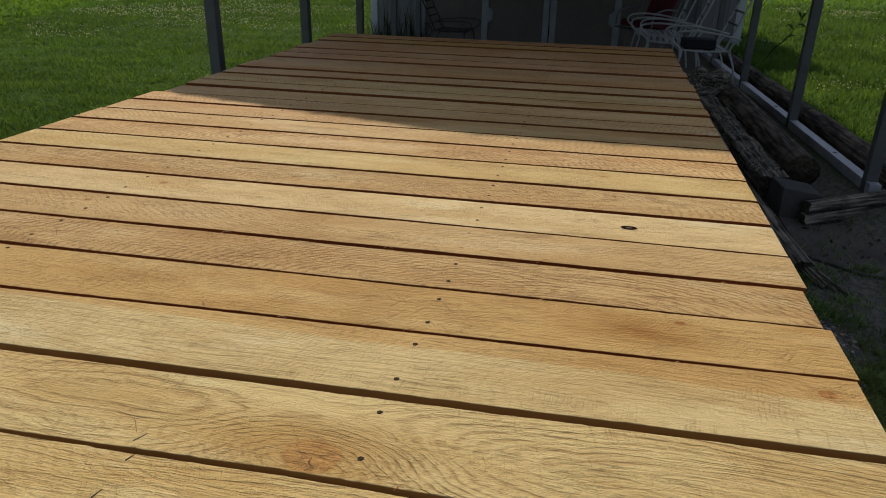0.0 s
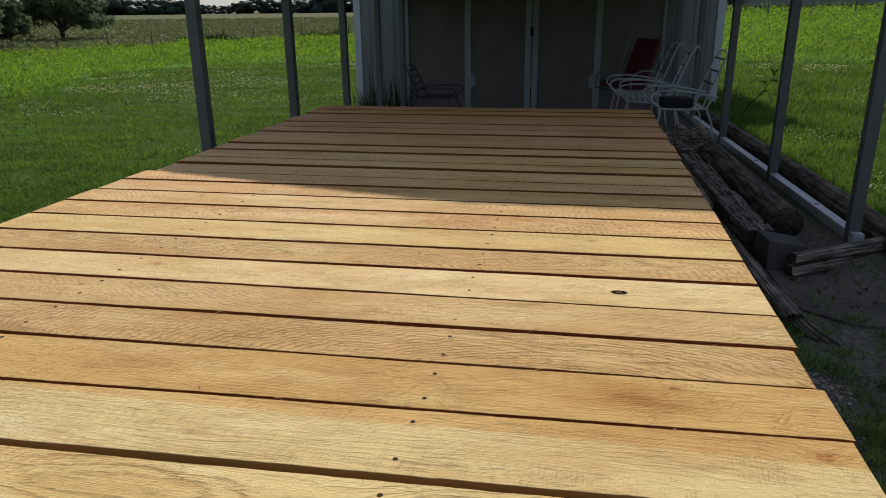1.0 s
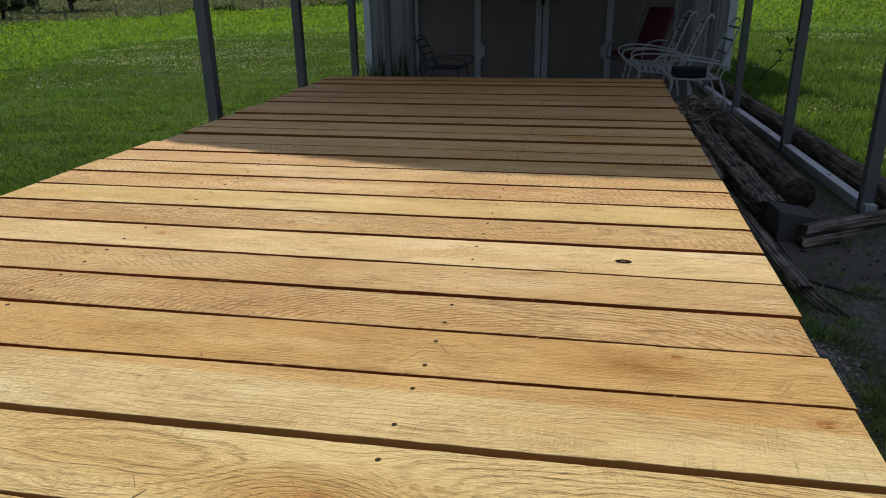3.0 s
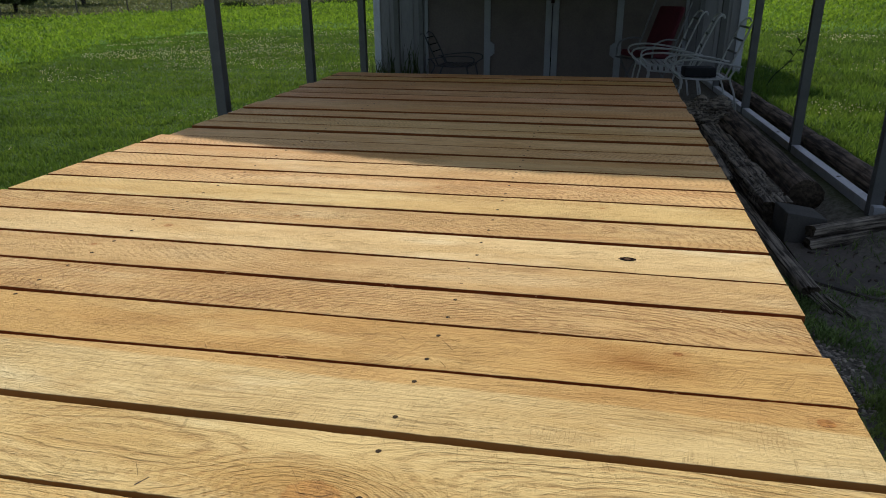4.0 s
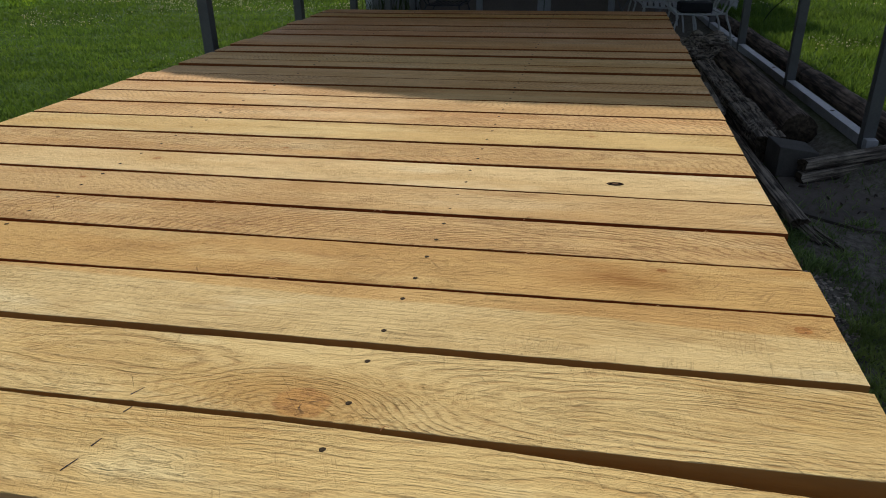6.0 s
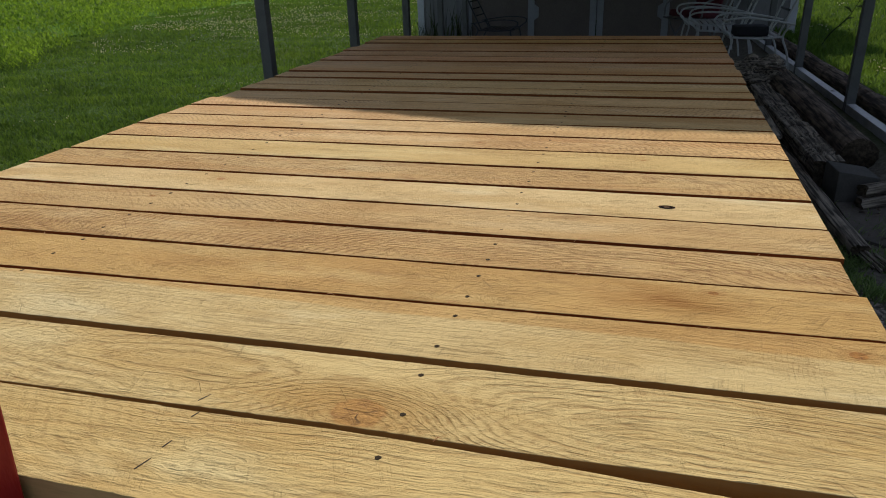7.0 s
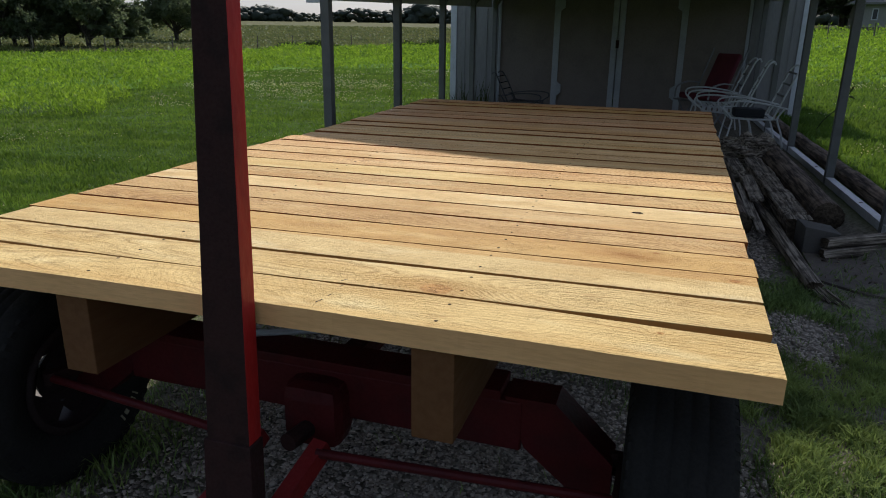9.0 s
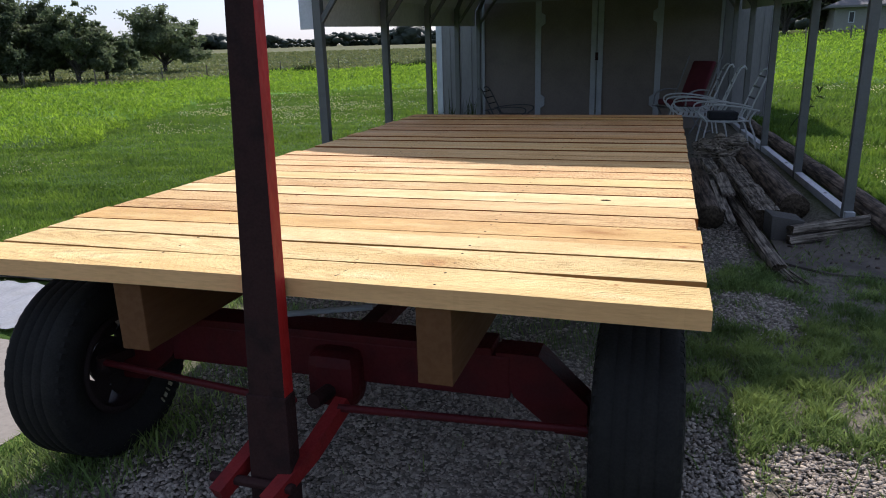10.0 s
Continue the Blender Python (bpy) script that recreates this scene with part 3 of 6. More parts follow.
def ground_zs(xs, ys):
    """The same for arrays."""
    s = lambda t: np.clip(t, 0, 1) ** 2 * (3 - 2 * np.clip(t, 0, 1))
    z = 0.06 + 0.14 * s((xs + 0.058 * (ys - 3.95) - 2.12) / 0.3) * s((ys - 3.3) / 0.9) - 0.06 * s((-xs - 1.8) / 2.5) - 0.50 * s((-xs - 6.0) / 22.0)
    d = np.hypot(xs, ys)
    z = z + np.where(d > 25, 0.021 * np.clip(d - 25, 0, 60) * s((xs + 2.0) / 10.0) + 0.0052 * np.clip(d - 60, 0, None), 0)
    return z


# ---- ground ----
def build_ground():
    rad = [0.0] + [0.25 * 1.075 ** k for k in range(132)]
    rad = [r for r in rad if r < 3000] + [3000.0]
    seg = 180
    verts, faces = [(0, 3, ground_z(0, 3))], []
    for r in rad[1:]:
        for k in range(seg):
            a = math.tau * k / seg
            x, y = r * math.cos(a), 3 + r * math.sin(a)
            verts.append((x, y, ground_z(x, y) + 0.012 * noise.noise((x * 0.8, y * 0.8, 0)) * min(1.0, r / 3)))
    tri = [(0, 1 + k, 1 + (k + 1) % seg) for k in range(seg)]
    for i in range(len(rad) - 2):
        a, b = 1 + i * seg, 1 + (i + 1) * seg
        for k in range(seg):
            j = (k + 1) % seg
            tri.append((a + k, b + k, b + j))
            tri.append((a + k, b + j, a + j))
    ob = raw_mesh("ground", verts, tri, GROUND)
    for p in ob.data.polygons:
        p.use_smooth = True
    tagged(ob, "mown lawn, weeds and dry field round a gravelled parking spot", "ground", kind="structure")


build_ground()
rng = np.random.default_rng(4)


def patchy(xs, ys, cell, seed=0):
    """Smooth random values from 0 to 1 over the ground, in patches of about one cell."""
    table = np.random.default_rng(seed).uniform(0, 1, (256, 256))
    u, v = xs / cell + 1000.37, ys / cell + 1000.71
    i, j = np.floor(u).astype(int), np.floor(v).astype(int)
    a, b = u - i, v - j
    a, b = a * a * (3 - 2 * a), b * b * (3 - 2 * b)
    t = lambda p, q: table[p % 256, q % 256]
    return (t(i, j) * (1 - a) + t(i + 1, j) * a) * (1 - b) + (t(i, j + 1) * (1 - a) + t(i + 1, j + 1) * a) * b


def blades(name, xs, ys, height, width, mat, label, category, lean=0.5, zs=None):
    """Grass: each blade a bent, tapered strip."""
    n = len(xs)
    zs = ground_zs(xs, ys) - 0.004 if zs is None else zs
    a = rng.uniform(0, math.tau, n)
    b = rng.uniform(0, math.tau, n)
    l = lean * rng.uniform(0.2, 1.0, n) * height
    wx, wy = np.cos(a) * width / 2, np.sin(a) * width / 2
    lx, ly = np.cos(b) * l, np.sin(b) * l
    v = np.empty((n, 5, 3), np.float32)
    v[:, 0] = np.stack([xs - wx, ys - wy, zs], 1)
    v[:, 1] = np.stack([xs + wx, ys + wy, zs], 1)
    v[:, 2] = np.stack([xs - wx * 0.8 + lx * 0.35, ys - wy * 0.8 + ly * 0.35, zs + height * 0.6], 1)
    v[:, 3] = np.stack([xs + wx * 0.8 + lx * 0.35, ys + wy * 0.8 + ly * 0.35, zs + height * 0.6], 1)
    v[:, 4] = np.stack([xs + lx, ys + ly, zs + height], 1)
    i = np.arange(n)[:, None] * 5
    f = np.concatenate([i + [0, 1, 3], i + [0, 3, 2], i + [2, 3, 4]], 1).reshape(-1, 3)
    ob = raw_mesh(name, v.reshape(-1, 3), f, mat)
    return tagged(ob, label, category, kind="stuff")


def gravel_amount(xs, ys):
    """How much of the ground is bare gravel, 0 to 1."""
    def spot(cx, cy, rx, ry):
        return np.clip(1.6 - 1.6 * np.hypot((xs - cx) / rx, (ys - cy) / ry), 0, 1)
    g = np.maximum.reduce([spot(0.1, 0.7, 1.15, 1.5), 0.72 * spot(1.62, 2.3, 0.30, 0.45), spot(1.73, 0.65, 0.32, 0.36), spot(1.40, 3.1, 0.2, 0.5), 0.8 * spot(1.33, 0.5, 0.24, 0.7), 0.7 * spot(1.95, 0.3, 0.4, 0.35), spot(1.5, 3.8, 0.35, 1.0),
                           spot(-0.2, 3.2, 1.2, 2.5), spot(-0.5, -0.35, 1.0, 0.7)])
    g = g * np.where(ys < 1.6, np.clip((xs + 1.05) / 0.45, 0.12, 1), 1)
    wob = 0.5 + 0.5 * np.sin(xs * 9.1 + 2.3 * np.sin(ys * 5.3)) * np.sin(ys * 7.7 + 1.9 * np.sin(xs * 6.1))
    return np.clip(g + (wob - 0.5) * 0.55 * (g > 0.02), 0, 1)


# lawn near the wagon, thinned where gravel shows
def near_lawn():
    n = 330000
    xs, ys = rng.uniform(1.05, 3.9, n), rng.uniform(-0.9, 4.4, n)
    keep = rng.uniform(0, 1, n) > np.clip(gravel_amount(xs, ys) * 1.5, 0, 0.97)
    keep &= ~((xs > 1.86) & (xs < 2.75) & (ys > 3.12) & (ys < 4.4) & (rng.uniform(0, 1, n) < 0.93))
    keep &= ~((xs > 1.35) & (xs < 2.6) & (ys > 4.0))
    clump = np.clip(0.5 * patchy(xs, ys, 0.10, 1) + 0.45 * patchy(xs, ys, 0.045, 2) + 0.55 * patchy(xs, ys, 0.45, 3) - 0.25, 0, 1)
    rim = np.minimum.reduce([xs - 1.05 + 0.5, 3.9 - xs, ys + 0.9, 4.4 - ys + 0.3]) / 0.7 + 0.8 * patchy(xs, ys, 0.3, 4) - 0.4
    keep &= (rng.uniform(0, 1, n) < 2.0 * clump ** 2.4) & (rng.uniform(0, 1, n) < rim)
    xs, ys, clump = xs[keep], ys[keep], clump[keep]
    blades("lawn_grass", xs, ys, rng.uniform(0.014, 0.050, len(xs)) * (0.4 + 1.5 * clump), rng.uniform(0.003, 0.0080, len(xs)), YARD,
           "patchy green lawn grass growing through gravel", "grass", 1.4)
    n = 90000
    xs, ys = rng.uniform(-6.0, 7.0, n), rng.uniform(-7.0, 3.0, n)
    keep = ~((xs > -1.7) & (xs < 3.7) & (ys > -0.8)) & ~((xs > -3.65) & (xs < -1.3) & (ys > -1.3)) & ~((np.abs(xs) < 1.2) & (ys > -2.2)) & (rng.uniform(0, 1, n) < 0.3 + 0.7 * patchy(xs, ys, 0.3, 5))
    xs, ys = xs[keep], ys[keep]
    blades("lawn_grass", xs, ys, rng.uniform(0.02, 0.06, len(xs)), rng.uniform(0.005, 0.010, len(xs)), YARD, "patchy lawn in front of the wagon", "grass", 1.1)
    n = 12000
    xs, ys = rng.uniform(-1.9, -0.55, n), rng.uniform(-1.1, 0.6, n)
    keep = ((xs > -1.30) | (ys < -1.22)) & (rng.uniform(0, 1, n) < 1.6 * np.clip((-0.62 - xs) / 0.5, 0, 1) * patchy(xs, ys, 0.16, 16))
    xs, ys = xs[keep], ys[keep]
    blades("grass_tufts", xs, ys, rng.uniform(0.03, 0.10, len(xs)), rng.uniform(0.004, 0.009, len(xs)), YARD, "bright grass along the edge of the concrete pad", "grass", 1.2)
    n = 60000
    xs, ys = rng.uniform(-1.9, 1.0, n), rng.uniform(-0.7, 4.6, n)
    keep = rng.uniform(0, 1, n) > np.clip(gravel_amount(xs, ys) * 1.35, 0, 0.985)
    keep &= ~((xs < -1.33) & (ys < 1.05)) & (rng.uniform(0, 1, n) < 0.15 + patchy(xs, ys, 0.13, 13))
    xs, ys = xs[keep], ys[keep]
    blades("grass_tufts", xs, ys, rng.uniform(0.02, 0.075, len(xs)), rng.uniform(0.003, 0.006, len(xs)), YARD,
           "sparse grass tufts growing under the wagon", "grass", 0.9)


near_lawn()


def spread(n, a0, a1, r0, r1, power=1.0):
    """Places round the wagon's front, by angle from +y (to the left) and distance, thinner far off."""
    a = np.radians(rng.uniform(a0, a1, n))
    u = rng.uniform(0, 1, n)
    r = (r0 ** (1 - power) + u * (r1 ** (1 - power) - r0 ** (1 - power))) ** (1 / (1 - power)) if power != 1 else r0 * (r1 / r0) ** u
    return -r * np.sin(a), -1.0 + r * np.cos(a), r


def weedy(xs, ys):
    """Metres past the mown lawn's edge into the weeds, below 0 on the lawn."""
    wob = 3.4 * patchy(xs * 0.7, ys, 4.0, 21) + 1.5 * patchy(xs * 0.7, ys, 1.3, 22) - 2.4
    far = ys - np.where(xs < -1.0, 21.8, 20.6)
    return np.maximum(far, -xs - 11.3 - 0.12 * (ys - 14)) + wob


def hay(xs, ys):
    """Metres past the fence into the hayfield, along y."""
    fa, fb, fc = 39 + 0.846 * (xs + 31), 58 + 0.37 * (xs + 27), 39 + 4.75 * (xs + 31)
    return ys - np.maximum(fa, np.minimum(fb, fc))


def far_lawn():
    n = 430000
    xs, ys, r = spread(n, -32, 74, 3.2, 27, 1.0)
    keep = (weedy(xs, ys) < 0.8) & ((xs < -2.1) | (xs > 2.85 - 0.05 * (ys - 4)) | (ys > 15.0)) & ~((xs < -1.3) & (xs > -3.6) & (ys < 2.3))
    xs, ys, r = xs[keep], ys[keep], r[keep]
    h = (0.008 + 0.016 * patchy(xs, ys, 2.2, 6) + 0.022 * patchy(xs, ys, 0.5, 7) + 0.035 * patchy(xs, ys, 0.22, 8) ** 2) * rng.uniform(0.6, 1.3, len(xs)) * (1 + r / 60)
    h *= 1 + 0.9 * (xs > 0)
    blades("lawn_grass", xs, ys, h, 0.0012 * r + 0.003, GRASS, "mown green lawn with clover", "grass", 1.0)
    n2 = 170000
    cx, cy, r = spread(n2, -32, 74, 4.0, 26, 0.6)
    thick = np.exp(-((cx + 8.6) / 3.2) ** 2 - ((cy - 15.5) / 3.6) ** 2)
    patch = 0.8 * patchy(cx * 0.5, cy, 2.0, 9) + 0.6 * patchy(cx * 0.6, cy, 0.7, 10) + 0.50 * thick + 0.06 * (cx > 0)
    keep = (weedy(cx, cy) < -0.5) & (rng.uniform(0.75, 1.8, n2) < patch) & ((cx < -2.4) | (cx > 3.0))
    cx, cy, r = cx[keep], cy[keep], r[keep]
    m = len(cx)
    size = 0.004 + 0.00072 * r
    top = ground_zs(cx, cy) + rng.uniform(0.03, 0.065, m)
    v = np.empty((m, 5, 3), np.float32)
    for k, (dx, dy, dz) in enumerate(((1, 0, 0), (-0.5, 0.86, 0), (-0.5, -0.86, 0), (0, 0, 1), (0, 0, -0.8))):
        v[:, k] = np.stack([cx + dx * size, cy + dy * size, top + dz * size], 1)
    i = np.arange(m)[:, None] * 5
    f = np.concatenate([i + q for q in ([0, 1, 3], [1, 2, 3], [2, 0, 3], [1, 0, 4], [2, 1, 4], [0, 2, 4])], 1).reshape(-1, 3)
    tagged(raw_mesh("clover_flowers", v.reshape(-1, 3), f, CLOVER), "small white clover flowers scattered in the lawn", "clover", kind="stuff")


far_lawn()


def weeds():
    xs, ys, r = spread(430000, -34, 76, 9.5, 75, 1.0)
    past, into = weedy(xs, ys), hay(xs, ys)
    keep = (past > 0) & (into < -0.3)
    xs, ys, r, past, into = xs[keep], ys[keep], r[keep], past[keep], into[keep]
    lump = patchy(xs, ys, 3.2, 11)
    h = (0.02 + 0.10 * lump + 0.50 * patchy(xs * 0.6, ys, 1.7, 12) ** 2.2 + 0.12 * patchy(xs, ys, 0.5, 14) ** 2) * rng.uniform(0.6, 1.2, len(xs))
    h *= np.clip(0.45 + past / 2.5, 0.45, 1.0) * np.clip(-into / 6.0, 0.3, 1.0) * np.where(xs > 0, 1.5, 1.0)
    zs = ground_zs(xs, ys) + 1.15 * h * rng.uniform(0, 1, len(xs)) ** 0.5 - 0.02
    blades("tall_weeds", xs, ys, rng.uniform(0.03, 0.070, len(xs)) * (0.7 + r / 38), 0.0014 * r * rng.uniform(0.5, 1.6, len(xs)), WEED, "tall bright green weeds and grass", "weeds", 1.6, zs)
    # darker scrub along the fence
    t = rng.uniform(0, 1, 26000)
    k = rng.integers(0, 3, len(t))
    ends = np.array([(-62, 12.8), (-31, 39), (-27, 58), (3, 69)], float)
    p = ends[k] * (1 - t[:, None]) + ends[k + 1] * t[:, None] + rng.normal(0, 0.35, (len(t), 2))
    xs, ys = p[:, 0], p[:, 1]
    h = (0.08 + 0.75 * patchy(xs, ys, 1.3, 15) ** 2.2) * rng.uniform(0.5, 1.2, len(t))
    blades("fence_scrub", xs, ys, h, rng.uniform(0.04, 0.10, len(t)), SCRUB, "dark rank growth along the wire fence", "weeds", 1.0)
    xs, ys, r = spread(110000, -30, 74, 36, 240, 1.0)
    keep = hay(xs, ys) > 0.2
    xs, ys, r = xs[keep], ys[keep], r[keep]
    blades("dry_field_grass", xs, ys, rng.uniform(0.06, 0.20, len(xs)) * (1 + r / 120), 0.0024 * r, DRY, "tan and green hayfield grass", "grass", 1.6)


weeds()


def shed_weeds():
    """Rank tufts at the shed's foot and a leggy weed beyond the base rail."""
    xs = np.concatenate([rng.normal(c, 0.09, 36) for c in (-2.86, -2.70, -2.45, -2.2)])
    ys = rng.uniform(10.86, 11.04, len(xs))
    blades("shed_weeds", xs, ys, rng.uniform(0.10, 0.85, len(xs)) * rng.uniform(0.4, 1.0, len(xs)), rng.uniform(0.008, 0.02, len(xs)), SCRUB, "dark rank weeds at the foot of the shed", "weeds", 0.5)
    w = tagged(empty("leggy_weed", pose(2.78, 9.35, 0.19)), "single leggy dark weed leaning in the lawn", "weed")
    part("stem", piped(curved([(0, 0, 0), (0.10, 0, 0.20), (0.26, 0, 0.38), (0.36, 0, 0.58)]), [0.008] * 11 + [0.004] * 5, 6), SCRUB, w)
    for k, (x, z, a) in enumerate(((0.22, 0.34, 0.5), (0.30, 0.45, 2.4), (0.33, 0.52, -0.4), (0.36, 0.57, 1.2), (0.36, 0.58, 2.0))):
        part("leaf", piped([(x, 0, z), (x + 0.06 * math.cos(a), 0.01, z + 0.05 * math.sin(a) + 0.02), (x + 0.13 * math.cos(a), 0, z + 0.10 * math.sin(a))], [0.003, 0.016, 0.002], 5), SCRUB, w)


def gravel():
    """Crushed stones, each a small uneven lump."""
    base = np.array([(1, 0, 0), (-1, 0, 0), (0, 1, 0), (0, -1, 0), (0, 0, 1), (0, 0, -1)], np.float32)
    tri = np.array([(0, 2, 4), (2, 1, 4), (1, 3, 4), (3, 0, 4), (2, 0, 5), (1, 2, 5), (3, 1, 5), (0, 3, 5)], np.int32)
    n = 210000
    xs, ys = rng.uniform(-1.6, 2.5, n), rng.uniform(-0.9, 5.0, n)
    near = (ys < 2.9)
    keep = (rng.uniform(0, 1, n) < gravel_amount(xs, ys) * 1.2) & (near | (rng.uniform(0, 1, n) < 0.4)) & ~((xs < -1.3) & (ys < 1.05))
    xs, ys = xs[keep], ys[keep]
    n = len(xs)
    s = 0.005 + 0.0075 * rng.uniform(0, 1, n) ** 1.6
    sc = s[:, None] * np.stack([rng.uniform(0.8, 1.5, n), rng.uniform(0.8, 1.4, n), rng.uniform(0.4, 0.75, n)], 1)
    v = (base[None] * (1 + rng.uniform(-0.3, 0.35, (n, len(base), 1))) + rng.uniform(-0.35, 0.35, (n, len(base), 3))) * sc[:, None]
    a = rng.uniform(0, math.tau, n)
    c, d = np.cos(a)[:, None], np.sin(a)[:, None]
    v = np.stack([v[..., 0] * c - v[..., 1] * d, v[..., 0] * d + v[..., 1] * c, v[..., 2]], -1)
    v += np.stack([xs, ys, ground_zs(xs, ys) + 0.004], 1)[:, None]
    f = (np.arange(n)[:, None, None] * len(base) + tri[None]).reshape(-1, 3)
    tagged(raw_mesh("gravel", v.reshape(-1, 3), f, GRAVEL), "crushed grey limestone gravel on the ground", "gravel", kind="stuff")


gravel()
shed_weeds()


# ---- hay wagon ----
TOP, UNDER = 0.90, 0.843
wagon = tagged(empty("hay_wagon"), "hay wagon with a new oak plank deck on red running gear", "wagon")
SEAMS = [0.0, 0.195, 0.393, 0.587, 0.765, 0.942, 1.109, 1.301, 1.488, 1.676, 1.859, 2.043, 2.213, 2.405, 2.598, 2.758, 2.965, 3.144, 3.361,
         3.56, 3.758, 3.973, 4.18, 4.381, 4.57, 4.76]
# the near seams run a little aslant: (y at the left end, y at the right end, gap at the left, gap at the right)
ASLANT = {3: (0.531, 0.616, 0.015, 0.009), 4: (0.735, 0.788, 0.015, 0.003),
          5: (0.916, 0.956, 0.016, 0.019), 6: (1.102, 1.129, 0.017, 0.005), 7: (1.287, 1.326, 0.019, 0.024), 8: (1.474, 1.514, 0.017, 0.016),
          9: (1.669, 1.707, 0.018, 0.018), 10: (1.857, 1.894, 0.020, 0.014), 11: (2.042, 2.068, 0.022, 0.022), 12: (2.225, 2.258, 0.018, 0.024)}


def seam(i, x, side):
    """The y of a board's edge at x: side +1 is the far side of the seam, -1 the near side."""
    if i == 0:
        return -0.036 * max(0.0, (0.25 - x) / 1.47) ** 1.5
    if i == 1:
        return float(np.interp(x, (-1.22, -0.5, -0.27, 0.4, 0.7, 1.0, 1.22), (0.166, 0.172, 0.174, 0.197, 0.200, 0.210, 0.219) if side > 0 else (0.145, 0.164, 0.170, 0.187, 0.186, 0.177, 0.172)))
    if i == 2:
        return float(np.interp(x, (-1.22, -0.4, 0.1, 0.56, 1.22), (0.372, 0.374, 0.386, 0.401, 0.420))) - (0.018 if side < 0 else 0.0)
    if i == 25:
        return SEAMS[25]
    a, b, ga, gb = ASLANT.get(i, (SEAMS[i] - 0.004, SEAMS[i] + 0.008, 0.034 + 0.012 * math.sin(i * 2.3), 0.034 + 0.012 * math.sin(i * 1.7 + 1.0)))
    u = max(0.0, (x + 1.22) / 2.44)
    return a + (b - a) * u + side * (ga + (gb - ga) * u) / 2


# board colours; from board 12 back lightened to lift the roof's shade
TINTS = [(1.08, 1.09, 0.95), (1.08, 1.11, 1.01), (1.06, 1.09, 1.03), (0.92, 0.785, 0.54), (0.94, 0.83, 0.68), (0.94, 0.85, 0.72), (1.12, 1.12, 1.08),
         (0.97, 0.89, 0.75), (1.03, 0.99, 0.77), (1.10, 0.98, 0.84), (1.06, 0.96, 0.83), (1.04, 0.92, 0.82), (1.12, 0.96, 0.87), (1.14, 0.98, 0.88), (1.14, 1.0, 0.88), (1.10, 0.96, 0.84)]
# saw marks: their slant and strength; how plainly the rings show
SAW = {3: (-0.55, 1.0, 0.25), 4: (-0.9, 1.0, 1.0), 2: (-0.1, 0.6, 0.40), 0: (0.5, 0.4, 0.8), 1: (0.2, 0.5, 1.0), 5: (-0.6, 0.6, 0.45), 6: (-0.2, 0.15, 0.25), 7: (0.3, 0.3, 0.75),
       8: (0.2, 0.3, 0.35), 9: (-0.4, 0.8, 1.0)}
KNOTS = {4: (0.80, -0.125, 0.085), 1: (0.425, -0.058, 0.085), 3: (0.95, 0.06, 0.02), 6: (-0.43, 0.012, 0.028), 0: (0.98, 0.05, 0.018), 9: (0.25, -0.02, 0.02), 2: (1.16, 0.068, 0.028)}
STAINS = {3: (0.85, 0.015, 1.0), 0: (-0.4, -0.05, 0.25), 1: (0.40, -0.05, 0.5), 5: (0.10, 0.05, 0.55), 4: (-0.05, 0.05, 0.55), 7: (-0.6, 0.0, 0.3), 6: (-0.43, 0.01, 0.4)}
# the log's heart: across the board, its depth at the board's middle, and how fast that changes along it
GRAIN = {0: (-0.03, -0.075, 0.08), 1: (0.0, -0.085, 0.085), 2: (-0.06, -0.02, 0.06), 4: (-0.06, -0.035, 0.10), 5: (0.05, 0.02, 0.05), 7: (0.02, 0.01, 0.09), 9: (0.0, -0.01, 0.11)}
# healed eyes: where along and across the board, and how plain
EYES = {0: (0.27, -0.015, 0.85), 1: (-0.25, 0.028, 0.75), 2: (-0.31, -0.075, 0.7), 3: (-0.7, 0.0, 0.0), 4: (-0.02, 0.03, 0.6), 5: (-0.25, 0.0, 0.5), 7: (-0.05, 0.0, 0.8), 9: (0.1, 0.0, 0.7)}
# where darker heartwood begins across a board, how strongly, and which way
SAP = {2: (0.040, 0.75, 1.0), 9: (0.03, 0.4, 1.0), 7: (-0.03, 0.35, -1.0), 11: (0.0, 0.4, 1.0), 0: (-0.06, 0.2, -1.0), 14: (0.02, 0.5, 1.0), 17: (-0.02, 0.5, -1.0)}
# arches of torn grain: their centre along and across the board, and how plain
ARC = {4: (0.75, -0.20, 1.0), 5: (0.30, 0.30, 0.45), 7: (0.15, -0.16, 0.8), 9: (0.20, -0.13, 1.0), 10: (-0.5, 0.15, 0.7), 11: (0.6, -0.15, 0.8), 12: (0.0, 0.16, 0.8), 8: (-0.2, 0.2, 0.35),
       6: (0.5, 0.3, 0.15), 3: (1.2, -0.5, 0.22), 2: (0.9, -0.09, 0.25), 1: (0.95, -0.16, 0.45), 0: (0.3, 0.12, 0.3)}
RISE = [0.0, 0.0005, 0.001, 0.0, 0.0012, 0.0005, 0.0015, 0.0008, 0.002, 0.0012, 0.002, 0.0005, 0.003, 0.0, 0.004, -0.001, 0.003, 0.006, 0.0, 0.004, 0.001, 0.005,
        -0.001, 0.003, 0.006]
prng = random.Random(11)


